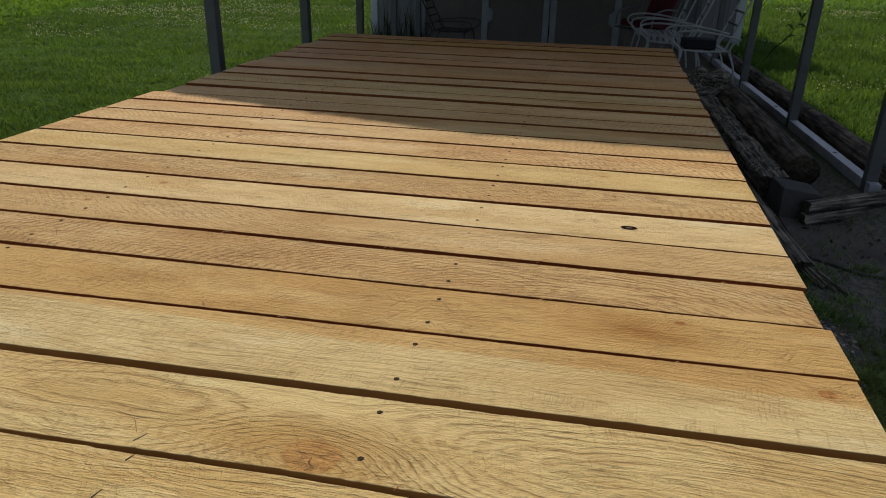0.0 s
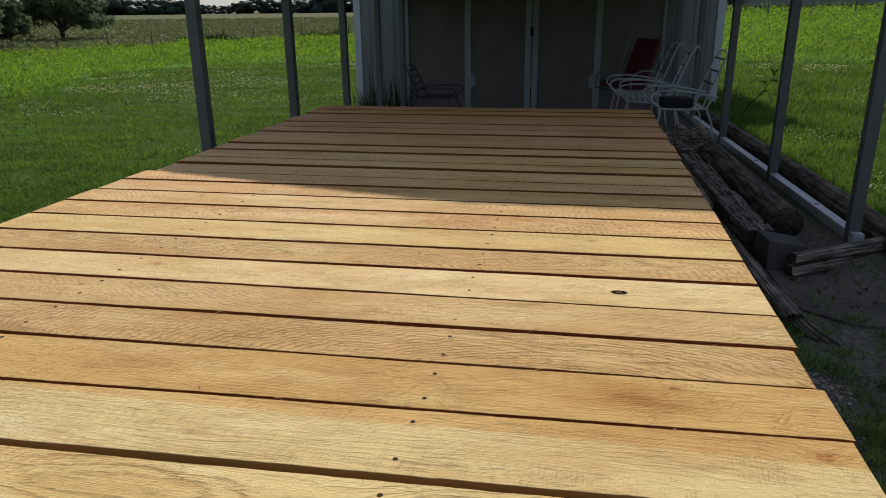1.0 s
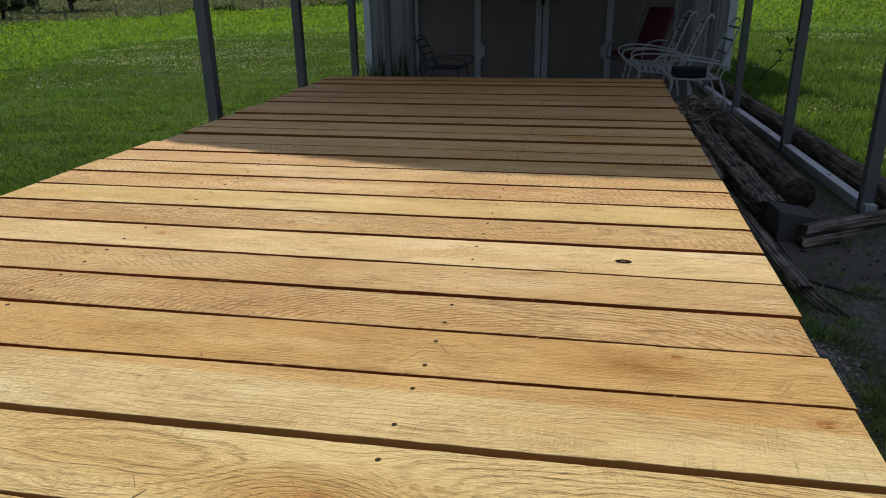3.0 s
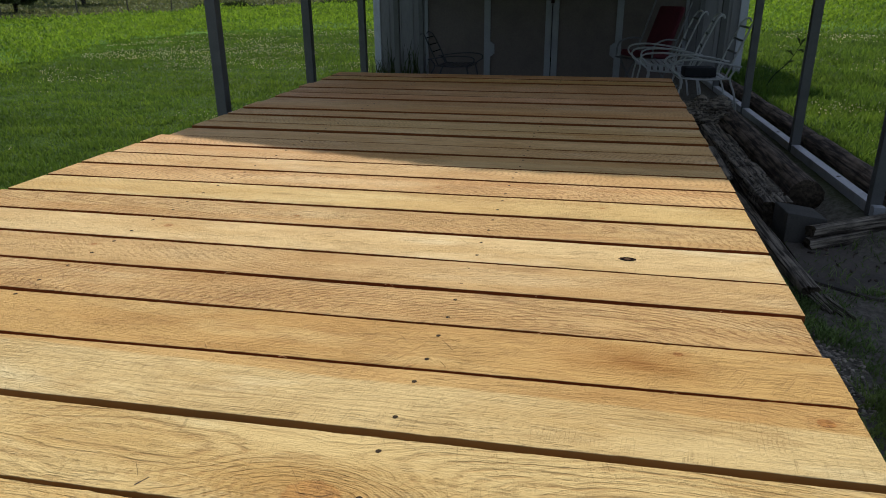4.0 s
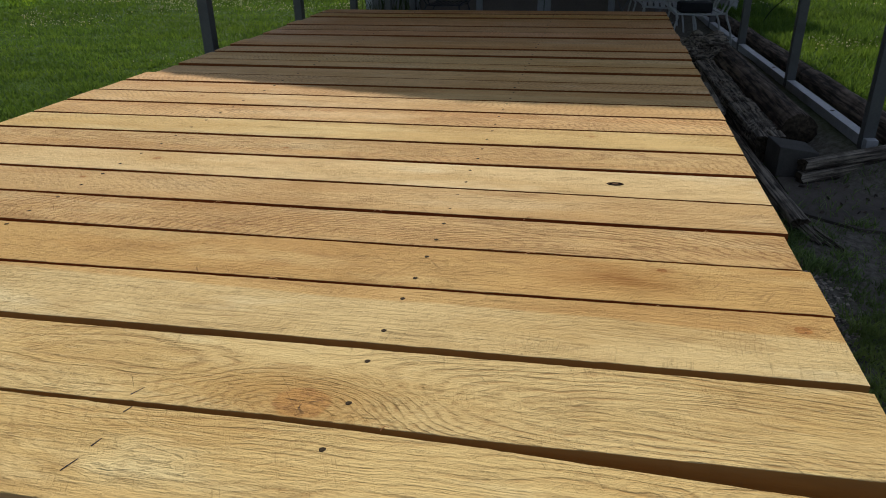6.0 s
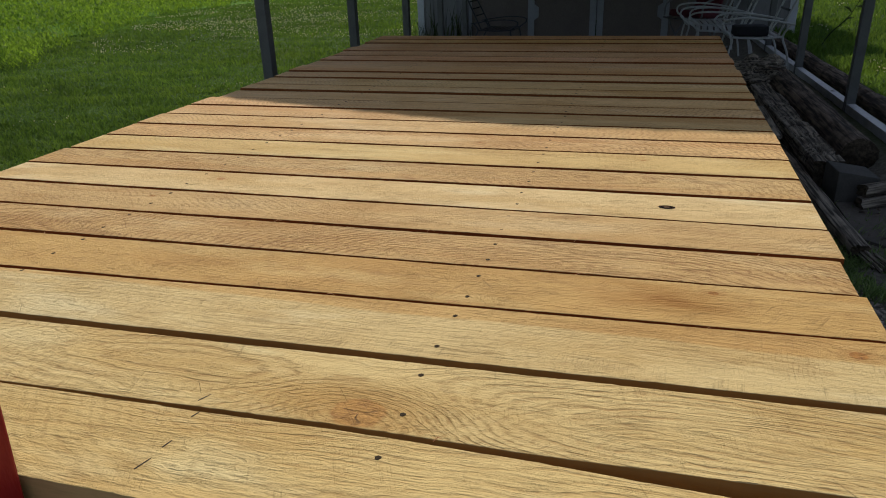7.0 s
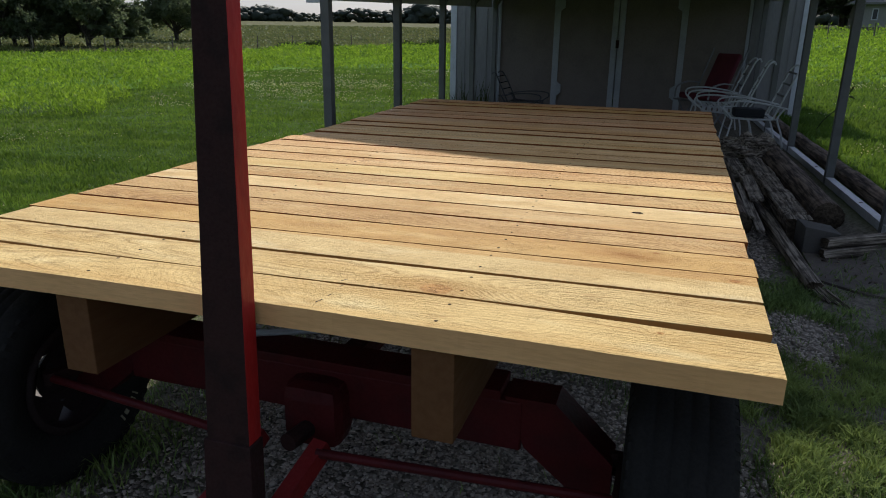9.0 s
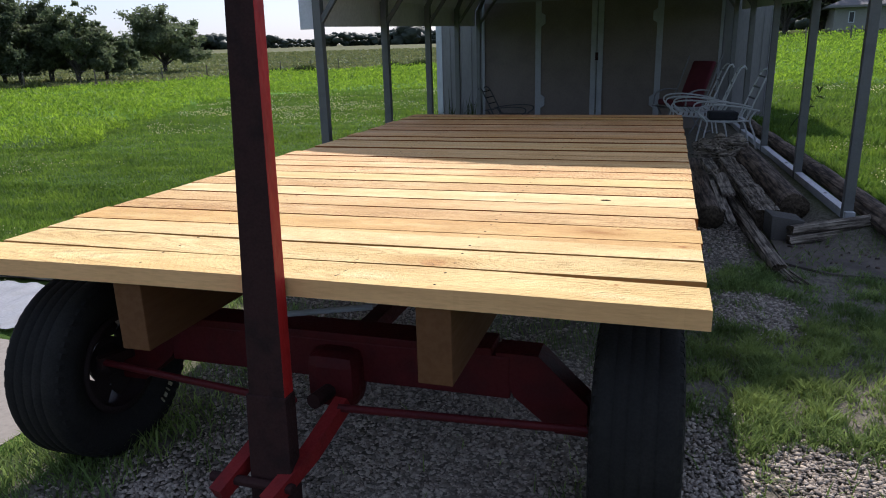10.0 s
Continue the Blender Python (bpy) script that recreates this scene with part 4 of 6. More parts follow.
def plank(i):
    """One rough-sawn board with worn arrises and slightly uneven edges and ends."""
    y0, y1 = seam(i, 0.5, 1), seam(i + 1, 0.5, -1)
    cy, hw = (y0 + y1) / 2, (y1 - y0) / 2
    xl = -1.22 + prng.uniform(-0.009, 0.009) - {3: 0.022, 12: 0.004}.get(i, 0) + (0.034 if i > 12 else 0) - 0.0028 * max(0, i - 13)
    xr = 1.22 + prng.uniform(-0.004, 0.004) + 0.0006 * i + {3: 0.003, 4: -0.009}.get(i, 0)
    top = TOP + RISE[i]
    h, e, n = top - UNDER, 0.0007, 150
    bm = bmesh.new()
    rings = []
    for k in range(n + 1):
        x = xl + (xr - xl) * k / n
        w = [0.0016 * noise.noise((x * 3.1, i * 7.3, s)) + 0.0012 * noise.noise((x * 14.0, i * 3.7, s)) + 0.0011 * noise.noise((x * 48.0, i * 5.1, s + 2)) - 0.0022 * max(0.0, noise.noise((x * 90.0, i * 2.3, s + 5)) - 0.25) for s in (0.0, 9.0)]
        dz = 0.0012 * noise.noise((x * 2.2, i * 1.7, 4.0))
        lo, hi = seam(i, x, 1) - cy + w[0], seam(i + 1, x, -1) - cy + w[1]
        prof = [(lo, 0), (hi, 0), (hi, h - e + dz), (hi - e, h + dz), (lo + e, h + dz), (lo, h - e + dz)]
        if k in (0, n):
            prof = [(y * 0.999, min(z, h - 0.0012)) for y, z in prof]
        rings.append([bm.verts.new((x, y, z)) for y, z in prof])
    for r, s in zip(rings, rings[1:]):
        for k in range(6):
            bm.faces.new((r[k], r[(k + 1) % 6], s[(k + 1) % 6], s[k]))
    bm.faces.new(rings[0][::-1])
    bm.faces.new(rings[-1])
    bmesh.ops.recalc_face_normals(bm, faces=bm.faces)
    # faces inside the gaps take the darkened edge colours, as painted shade
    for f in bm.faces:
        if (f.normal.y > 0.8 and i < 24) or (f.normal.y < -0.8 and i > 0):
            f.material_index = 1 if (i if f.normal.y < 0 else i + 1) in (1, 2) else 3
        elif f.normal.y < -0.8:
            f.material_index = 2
    ob = part("plank", bm, (OAK, GAP_SHADE, FRONT, GAP_SHADE_DARK), wagon, m=Matrix.Translation((0, cy, UNDER)))
    # far boards: warm raised tint, standing in for fill light in the shade
    t = TINTS[i] if i < len(TINTS) else tuple(1.0 + prng.uniform(-0.08, 0.08) + d for d in (0.11, -0.08, -0.18))
    ob["tint"] = [float(v) for v in t]
    ob["grain"] = list(GRAIN.get(i, (prng.uniform(-0.05, 0.05), prng.uniform(-0.06, 0.09), prng.choice((-1, 1)) * prng.uniform(0.03, 0.09))))
    ob["knot"] = [float(v) for v in KNOTS.get(i, (prng.uniform(-1.0, 1.0), prng.uniform(-0.07, 0.07), prng.choice((0.008, 0.012, 0.018))))]
    ob["stain"] = [float(v) for v in STAINS.get(i, (prng.uniform(-1.0, 1.0), prng.uniform(-0.06, 0.06), prng.uniform(0.0, 0.3)))]
    ob["saw"] = [float(v) for v in SAW.get(i, (prng.uniform(-0.8, 0.5), prng.uniform(0.15, 0.7), prng.uniform(0.3, 0.8)))]
    ob["eye"] = [float(v) for v in EYES.get(i, (prng.uniform(-1.0, 1.0), prng.uniform(-0.05, 0.05), prng.choice((0.0, 0.0, 0.5))))]
    ob["arc"] = [float(v) for v in ARC.get(i, (prng.uniform(-1.0, 1.0), prng.choice((-0.15, 0.15)), prng.uniform(0.4, 0.9)))]
    ob["sap"] = [float(v) for v in SAP.get(i, (0.0, 0.0, 0.0))]
    return y0, y1, top


def screw_mesh():
    bm = bmesh.new()
    lathe(bm, [(-0.004, 0.0032), (0.0001, 0.0046), (0.0004, 0.0036), (0.0004, 0.0016), (0.0003, 0.0)], 11, "z")
    for v in bm.verts:
        v.co *= 1 + 0.22 * math.sin(v.co.x * 2600 + 1.0) * math.sin(v.co.y * 2100)
    return bm


tops = [plank(i) for i in range(25)]
screw = None
for y0, y1, top in tops:
    w = y1 - y0
    for x in (0.489, -0.505):
        for f in (0.22, 0.79):
            at = Matrix.Translation((x + prng.uniform(-0.004, 0.004), y0 + w * f + prng.uniform(-0.008, 0.008), top + 0.0004))
            if screw is None:
                screw = part("screw", screw_mesh(), SCREW, wagon, "dark deck screw head", m=at)
            else:
                ob = new("screw", screw.data)
                ob.parent = wagon
                ob.matrix_basis = at


def knot_hole():
    """The open knot in the pale board: a dark sunken oval with a raised rim."""
    bm = bmesh.new()
    n = 18
    rings = []
    for r, z in ((1.05, 0.0006), (0.9, 0.0012), (0.75, 0.0009), (0.4, 0.0008)):
        rings.append([bm.verts.new((0.020 * r * math.cos(math.tau * k / n) * (1 + 0.1 * math.sin(3 * k)), 0.0125 * r * math.sin(math.tau * k / n), z)) for k in range(n)])
    for a, b in zip(rings, rings[1:]):
        for k in range(n):
            bm.faces.new((a[k], a[(k + 1) % n], b[(k + 1) % n], b[k]))
    bm.faces.new(rings[-1]).material_index = 1
    for f in list(bm.faces)[-2 * n - 1:-n - 1:3]:
        f.material_index = 1
    part("knot", bm, (KNOT, HEART), wagon, "dark open knot in the plank", m=Matrix.Translation((0.867, 1.216, tops[6][2])))


knot_hole()
hair = random.Random(23)
for k in range(18):
    i = hair.choice((1, 1, 2, 2, 3, 4, 5, 5, 7, 8, 0, 9))
    x = hair.uniform(-0.9, 1.15)
    y = seam(i, x, hair.choice((-1, 1)) if i else 1)
    l, a, up = hair.uniform(0.008, 0.035), hair.uniform(-0.7, 0.7), hair.uniform(0.001, 0.006)
    pts = [(x, y, TOP - 0.003), (x + 0.5 * l * math.cos(a), y + 0.5 * l * math.sin(a) * 0.6, TOP + up), (x + l * math.cos(a), y + l * math.sin(a), TOP + up * 0.4)]
    part("splinter", piped(pts, [0.0011, 0.0008, 0.0002], 4), FRONT, wagon)
for a, b in (((0.181, 0.222), (0.171, 0.203)), ((0.190, 0.179), (0.185, 0.165)), ((0.190, 0.110), (0.186, 0.094)), ((0.185, 0.070), (0.177, 0.046))):
    part("pencil_mark", piped([(*a, TOP + 0.0004), (*b, TOP + 0.0004)], [0.0005, 0.0009], 4), GRAPHITE, wagon, "dark pencil line across the boards")
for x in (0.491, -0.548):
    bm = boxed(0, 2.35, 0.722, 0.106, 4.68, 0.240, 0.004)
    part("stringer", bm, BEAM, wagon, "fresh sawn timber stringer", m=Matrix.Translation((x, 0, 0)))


def wheel(x, y):
    """Worn ribbed tyre on a slotted steel rim."""
    R, w = 0.358, 0.122
    m = Matrix.Translation((x, y, 0.047 + R)) @ Matrix.Rotation(radians(1.0 if y < 1 else 0.0), 4, "Z")
    prof = [(-0.075, 0.19), (-0.098, 0.215), (-w, 0.27), (-w - 0.002, 0.295), (-w + 0.008, R - 0.018), (-w + 0.018, R - 0.006)]
    for k in range(5):
        a = -0.095 + 0.038 * k
        prof += [(a, R - 0.001), (a + 0.029, R), (a + 0.031, R - 0.003), (a + 0.035, R - 0.003)] if k < 4 else [(a, R), (a + 0.036, R - 0.002)]
    prof += [(w - 0.008, R - 0.018), (w + 0.002, 0.295), (w, 0.27), (0.098, 0.215), (0.075, 0.19)]
    prof = [(t, r) for t, r in prof]
    wh = part("wheel", lathe(bmesh.new(), [(-0.085, 0.17), (-0.085, 0.196), (-0.07, 0.190), (-0.04, 0.165), (0.04, 0.165), (0.07, 0.190), (0.085, 0.196), (0.085, 0.17)], 40), RIM, wagon, "dirty red steel wheel", True, m)
    tyre = part("tyre", lathe(bmesh.new(), prof, 72), RUBBER, wh, "black worn rubber tyre", True)
    # shoulder lugs joined by a low ring
    for s in (-1, 1):
        bm = lathe(bmesh.new(), [(s * (w - 0.022), R - 0.016), (s * (w - 0.010), R - 0.020), (s * (w - 0.006), R - 0.040), (s * (w - 0.022), R - 0.040)], 108, "x", True)
        for f in [f for k, f in enumerate(bm.faces[:]) if (k // 4) % 2 and k % 4 < 2]:
            r = bmesh.ops.extrude_discrete_faces(bm, faces=[f])["faces"][0]
            for v in r.verts:
                v.co += Vector((s * 0.004, 0, 0)) + Vector((0, v.co.y, v.co.z)).normalized() * 0.005
        part("tread_shoulder", bm, RUBBER, wh)
    bm = bmesh.new()
    lathe(bm, [(0.0, 0.0), (0.0, 0.085), (0.02, 0.095), (0.02, 0.07), (0.055, 0.045), (0.06, 0.0)], 24)
    for k in range(5):
        t = Matrix.Rotation(math.tau * k / 5, 4, "X")
        box(bm, 0.008, 0, 0.128, 0.012, 0.142, 0.085, 0.003, t)
    part("hub", bm, RIM, wh, "bolted hub with five wide spokes", False)
    for k in range(5):
        a = math.tau * (k + 0.5) / 5
        part("lug_nut", boxed(0.028, 0.05 * math.cos(a), 0.05 * math.sin(a), 0.018, 0.014, 0.014, 0.003), SCREW, wh)
    if x < 0 and y < 1:
        bm = bmesh.new()
        for k, (h, l) in enumerate(((0.03, 0.006), (0.026, 0.014), (0.03, 0.006), (0.02, 0.016), (0.03, 0.007))):
            t = Matrix.Rotation(radians(-128 - 5.2 * k), 4, "X")
            box(bm, w + 0.003, 0, 0.268, 0.003, l, h, 0, t)
        part("sidewall_lettering", bm, WHITE_MARK, wh, "pale unreadable raised marks on the sidewall")
    return wh


WHITE_MARK = weathered("pale_sidewall_mark", (0.34, 0.30, 0.20), (0.2, 0.18, 0.12), 40.0, 0.8)
for wx, wy in ((1.05, 0.275), (-0.945, 0.265), (1.04, 3.75), (-1.04, 3.75)):
    wheel(wx, wy)


def axle(y, front):
    """Boxed axle with raised bolster and sloping drop ends."""
    bm = bmesh.new()
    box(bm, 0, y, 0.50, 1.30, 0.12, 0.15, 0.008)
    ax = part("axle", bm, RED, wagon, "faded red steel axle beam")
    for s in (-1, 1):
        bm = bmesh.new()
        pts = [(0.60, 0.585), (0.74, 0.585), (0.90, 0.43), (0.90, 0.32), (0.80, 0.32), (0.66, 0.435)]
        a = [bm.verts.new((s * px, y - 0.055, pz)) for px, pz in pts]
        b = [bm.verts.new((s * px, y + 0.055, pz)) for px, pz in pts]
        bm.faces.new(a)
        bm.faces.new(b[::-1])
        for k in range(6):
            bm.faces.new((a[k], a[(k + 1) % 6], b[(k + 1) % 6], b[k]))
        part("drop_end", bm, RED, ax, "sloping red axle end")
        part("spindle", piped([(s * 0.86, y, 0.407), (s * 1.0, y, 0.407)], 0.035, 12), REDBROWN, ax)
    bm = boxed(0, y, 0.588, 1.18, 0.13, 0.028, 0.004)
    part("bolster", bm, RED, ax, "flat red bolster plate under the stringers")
    return ax


axle(0.36, True)
axle(3.75, False)
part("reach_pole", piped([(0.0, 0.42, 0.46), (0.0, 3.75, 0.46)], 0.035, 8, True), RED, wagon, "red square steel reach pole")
for s in (-1, 1):
    tip = (0.93, 0.16, 0.432) if s > 0 else (-0.85, 0.16, 0.456)
    rod = part("tie_rod", piped([(s * 0.10 + 0.03, 0.10, 0.432), tip], 0.013, 10), RED, wagon, "thin red steel tie rod")
    part("rod_end", lathe(bmesh.new(), [(-0.02, 0.0), (-0.02, 0.02), (0.02, 0.02), (0.02, 0.0)], 12, "z"), REDBROWN, rod, m=Matrix.Translation(tip))
    part("steering_arm", piped([tip, (tip[0], 0.34, 0.43)], 0.018, 8, True), REDBROWN, wagon)
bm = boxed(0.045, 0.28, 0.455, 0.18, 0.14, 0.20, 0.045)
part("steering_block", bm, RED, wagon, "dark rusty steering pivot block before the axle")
part("pivot_arm", piped([(0.045, 0.23, 0.425), (0.03, 0.12, 0.43)], 0.026, 12), REDBROWN, wagon)
# upright folded tongue with its hinged clevis
def tongue_bar(z0, z1, grow, d0, d1):
    """A square tube along the tongue's leaning line, slimmer towards its top; d0 and d1 are its front and back behind the line."""
    bm = bmesh.new()
    rings = []
    for z in (z0, z1):
        xc, yc, hw = -0.010 - 0.027 * (z - 0.9), -0.0655 + 0.102 * (z - 0.9), 0.051 - 0.014 * (z - 1.25) + grow
        rings.append([bm.verts.new((xc + sx * hw, yc + d, z)) for sx, d in ((-1, d0), (1, d0), (1, d1), (-1, d1))])
    for k in range(4):
        bm.faces.new((rings[0][k], rings[0][(k + 1) % 4], rings[1][(k + 1) % 4], rings[1][k]))
    bm.faces.new(rings[0][::-1])
    bm.faces.new(rings[1])
    bmesh.ops.bevel(bm, geom=bm.edges[:], offset=0.004, segments=2, affect="EDGES", profile=0.6)
    return bm


tongue = part("tongue", tongue_bar(0.12, 2.4, 0.0, 0.0, 0.054), (REDBROWN, RED_LIT), wagon, "upright folded steel tongue, colour shaded dark in front and lit red at the side")
# light put into colour by facing: side faces bright red, front near-black
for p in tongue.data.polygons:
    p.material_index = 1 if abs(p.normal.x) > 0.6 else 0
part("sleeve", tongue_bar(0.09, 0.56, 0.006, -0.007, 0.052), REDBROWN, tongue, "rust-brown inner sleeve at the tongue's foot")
for s in (-1, 1):
    bm = bmesh.new()
    tube(bm, [(s * 0.085 - 0.055, -0.20, 0.265), (s * 0.092 + 0.0, -0.03, 0.345), (s * 0.10 + 0.03, 0.14, 0.432)], 0.024, 8, True)
    part("clevis_arm", bm, CLEVIS, wagon, "bright red clevis strap")
part("hinge_pin", piped([(-0.19, -0.15, 0.29), (0.09, -0.15, 0.29)], 0.016, 10), REDBROWN, wagon)
part("under_deck_bar", piped([(-0.24, 0.37, 0.614), (0.08, 0.53, 0.614)], 0.011, 8), RAIL, wagon, "bright galvanised bar lying on the axle")


# ---- carport ----
LEFT_Y = [3.84, 5.60, 7.40, 9.15, 10.90]
RIGHT_Y = [4.12, 5.80, 7.62, 9.30, 10.95]


def left_x(y):
    return -1.704 - 0.059 * (y - 3.84)


def right_x(y):
    return 2.452 - 0.050 * (y - 4.12)


def eave_z(y):
    return 1.97 + 0.018 * (y - 3.95)


HIGHER = 0.11


def roof_line(y):
    """The roof's cross section: rounded eaves, a low pitch and a nearly flat crown."""
    xl, xr, ze = left_x(y), right_x(y), eave_z(y)
    return [(xl, ze), (xl + 0.10, ze + 0.22), (xl + 0.30, ze + 0.36), (-0.10, ze + 0.675), (0.90, ze + 0.70), (1.18, ze + 0.52), (1.65, ze + 0.33), (xr - 0.12, ze + 0.18), (xr, ze + HIGHER)]


carport = tagged(empty("carport"), "open steel carport with galvanised tube posts and a grey sheet roof", "carport")
for ya, yb in zip(LEFT_Y, RIGHT_Y):
    ym = (ya + yb) / 2
    for x, y, foot, s, zt in ((left_x(ya), ya, 0.05, 1, eave_z(ya)), (right_x(yb), yb, 0.12 if yb < 4.5 else 0.19, -1, eave_z(yb) + HIGHER)):
        part("post", boxed(x, y, (foot + zt) / 2, 0.072, 0.072, zt - foot, 0.006), GALV, carport)
        part("brace", piped([(x + s * 0.02, y, zt - 0.22), (x + s * 0.42, y, zt + 0.32)], 0.02, 4, True), GALV, carport)
    line = roof_line(ym)
    part("rafter", piped([(x, ya + (yb - ya) * k / 8, z - 0.03) for k, (x, z) in enumerate(line)], 0.028, 4, True), GALV, carport)


def roof():
    """Ribbed sheet over the rafters, bent down at both eaves; one closed mesh with thickness."""
    y0, y1 = 3.87, 11.0
    bm = bmesh.new()
    sides = []
    for y in (y0, (y0 + y1) / 2, y1):
        pts = [(x + (-0.07 if k == 0 else 0.07 if k == 8 else 0), z + 0.02) for k, (x, z) in enumerate(roof_line(y))]
        line = [(pts[0][0] - 0.015, pts[0][1] - 0.27), (pts[0][0] - 0.01, pts[0][1] - 0.06)]
        for (xa, za), (xb, zb), n in zip(pts, pts[1:], (1, 1, 6, 4, 2, 2, 2, 1)):
            for k in range(n):
                for f, up in ((0.0, 0.0), (0.08, 0.018), (0.16, 0.018), (0.24, 0.0)) if n > 1 else ((0.0, 0.0),):
                    u = (k + f) / n
                    line.append((xa + (xb - xa) * u, za + (zb - za) * u + up))
        xr, zr = pts[-1]
        line += [(xr, zr), (xr + 0.01, zr - 0.06), (xr + 0.015, zr - 0.27)]
        skew = lambda x: y + (0.032 * max(0.0, x) if y == y0 else 0.0)
        sides.append(([bm.verts.new((x, skew(x), z + 0.004)) for x, z in line], [bm.verts.new((x, skew(x), z)) for x, z in line]))
    for (a, c), (b, d) in zip(sides, sides[1:]):
        for k in range(len(a) - 1):
            bm.faces.new((a[k], a[k + 1], b[k + 1], b[k]))
            bm.faces.new((c[k + 1], c[k], d[k], d[k + 1]))
        bm.faces.new((a[0], b[0], d[0], c[0]))
        bm.faces.new((a[-1], c[-1], d[-1], b[-1]))
    for a, c in (sides[0], sides[-1]):
        for k in range(len(a) - 1):
            bm.faces.new((a[k], c[k], c[k + 1], a[k + 1]))
    part("roof_sheet", bm, SHEET, carport, "ribbed grey metal roof sheet")


roof()
y = 3.86
for x, s in ((left_x(y) - 0.065, -1), (right_x(y) + 0.065, 1)):
    part("end_trim", boxed(x + s * 0.05, y, eave_z(y) - 0.08 + (HIGHER if s > 0 else 0), 0.125, 0.025, 0.38, 0.003), TRIMW, carport, "pale folded sheet end at the eave")
for xa, za in ((right_x, 0.228), (left_x, 0.10)):
    cuts = [4.02, 5.10, 6.9, 8.9, 11.0] if xa is right_x else [3.9, 11.0]
    for a, b in zip(cuts, cuts[1:]):
        rail = part("base_rail", piped([(xa(a + 0.004) + 0.0, a + 0.004, za), (xa(b), b, za)], 0.033, 4, True), RAIL, carport, "pale galvanised base rail")
for y in (4.75, 6.3, 8.0):
    part("anchor_hole", lathe(bmesh.new(), [(0.0, 0.0), (0.0, 0.014), (0.002, 0.014), (0.002, 0.0)], 12, "z"), SCREW, carport, m=Matrix.Translation((right_x(y), y, 0.262)))


# ---- shed behind the carport ----
shed = tagged(empty("shed"), "grey sided shed with wide dark double doors and white corner trim", "shed")
SY, SX0, SX1, SD, SH = 11.12, -2.92, 2.72, 3.4, 2.55


def shed_body():
    mid = (SX0 + SX1) / 2
    for name, x0, x1, y in (("wall_front", SX0, -2.12, SY), ("wall_front", 1.96, SX1, SY)):
        part(name, boxed((x0 + x1) / 2, y + 0.04, SH / 2 + 0.03, x1 - x0, 0.08, SH), SIDING, shed)
        k = x0 + 0.2
        while k < x1 - 0.05:
            part("groove_batten", boxed(k, y - 0.006, SH / 2 + 0.03, 0.022, 0.014, SH - 0.02, 0.002), SIDING, shed)
            k += 0.2
    part("wall_header", boxed(mid, SY + 0.04, 2.40, 4.08, 0.08, 0.36), SIDING, shed)
    for x in (SX0 + 0.04, SX1 - 0.04):
        part("wall_side", boxed(x, SY + 0.08 + SD / 2, SH / 2 + 0.03, 0.08, SD, SH), SIDING, shed)
    part("wall_back", boxed(mid, SY + 0.12 + SD, SH / 2 + 0.03, SX1 - SX0, 0.08, SH), SIDING, shed)
    for x in (SX0, SX1):
        part("corner_trim", boxed(x, SY - 0.012, SH / 2 + 0.03, 0.11, 0.028, SH, 0.003), TRIMW, shed, "white corner board")
    bm = bmesh.new()
    y0, y1 = SY - 0.08, SY + SD + 0.25
    prof = [(SX0 - 0.12, SH + 0.02), (mid, SH + 0.75), (SX1 + 0.12, SH + 0.02), (SX1 + 0.12, SH + 0.08), (mid, SH + 0.82), (SX0 - 0.12, SH + 0.08)]
    a, b = ([bm.verts.new((x, y, z)) for x, z in prof] for y in (y0, y1))
    for k in range(6):
        bm.faces.new((a[k], a[(k + 1) % 6], b[(k + 1) % 6], b[k]))
    for r in (a, b):
        bm.faces.new((r[0], r[1], r[4], r[5]))
        bm.faces.new((r[1], r[2], r[3], r[4]))
    part("roof", bm, HOUSER, shed, "shingled low gable roof")
    bm = bmesh.new()
    for y in (SY + 0.02, SY + SD + 0.1):
        t = [bm.verts.new(p) for p in ((SX0, y, SH), (SX1, y, SH), (mid, y, SH + 0.76))]
        u = [bm.verts.new((v.co.x, v.co.y + 0.06, v.co.z)) for v in t]
        bm.faces.new(t)
        bm.faces.new(u[::-1])
        for k in range(3):
            bm.faces.new((t[k], t[(k + 1) % 3], u[(k + 1) % 3], u[k]))
    part("gable", bm, SIDING, shed)


shed_body()
for s, x0, x1, xs in ((-1, -2.115, -0.085, -1.09), (1, -0.055, 1.955, 0.955)):
    d = part("door", boxed((x0 + x1) / 2, SY + 0.03, 1.13, x1 - x0 - 0.01, 0.05, 2.18, 0.003), DOOR, shed, "dark flush shed door")
    part("strip", boxed(xs, SY - 0.008, 1.13, 0.10, 0.022, 2.18, 0.002), STRIP, d, "pale vertical door strip")
    for z in (0.52, 1.92):
        bm = bmesh.new()
        pts = [(0, -0.12), (0.07, -0.07), (0.07, 0.07), (0, 0.12)]
        a = [bm.verts.new((xs - s * (0.05 + px), SY - 0.020, z + pz)) for px, pz in pts]
        b = [bm.verts.new((xs - s * (0.05 + px), SY + 0.004, z + pz)) for px, pz in pts]
        bm.faces.new(a)
        bm.faces.new(b[::-1])
        for k in range(4):
            bm.faces.new((a[k], a[(k + 1) % 4], b[(k + 1) % 4], b[k]))
        part("bracket", bm, STRIP, d, "pale notched bracket plate")
    xe = -0.125 if s < 0 else -0.015
    part("strip", boxed(xe, SY - 0.010, 1.13, 0.095, 0.026, 2.18, 0.002), STRIP, d)
    part("hinge_strip", boxed(x0 + 0.03 if s < 0 else x1 - 0.03, SY - 0.006, 1.13, 0.05, 0.02, 2.18, 0.002), STRIP, d)
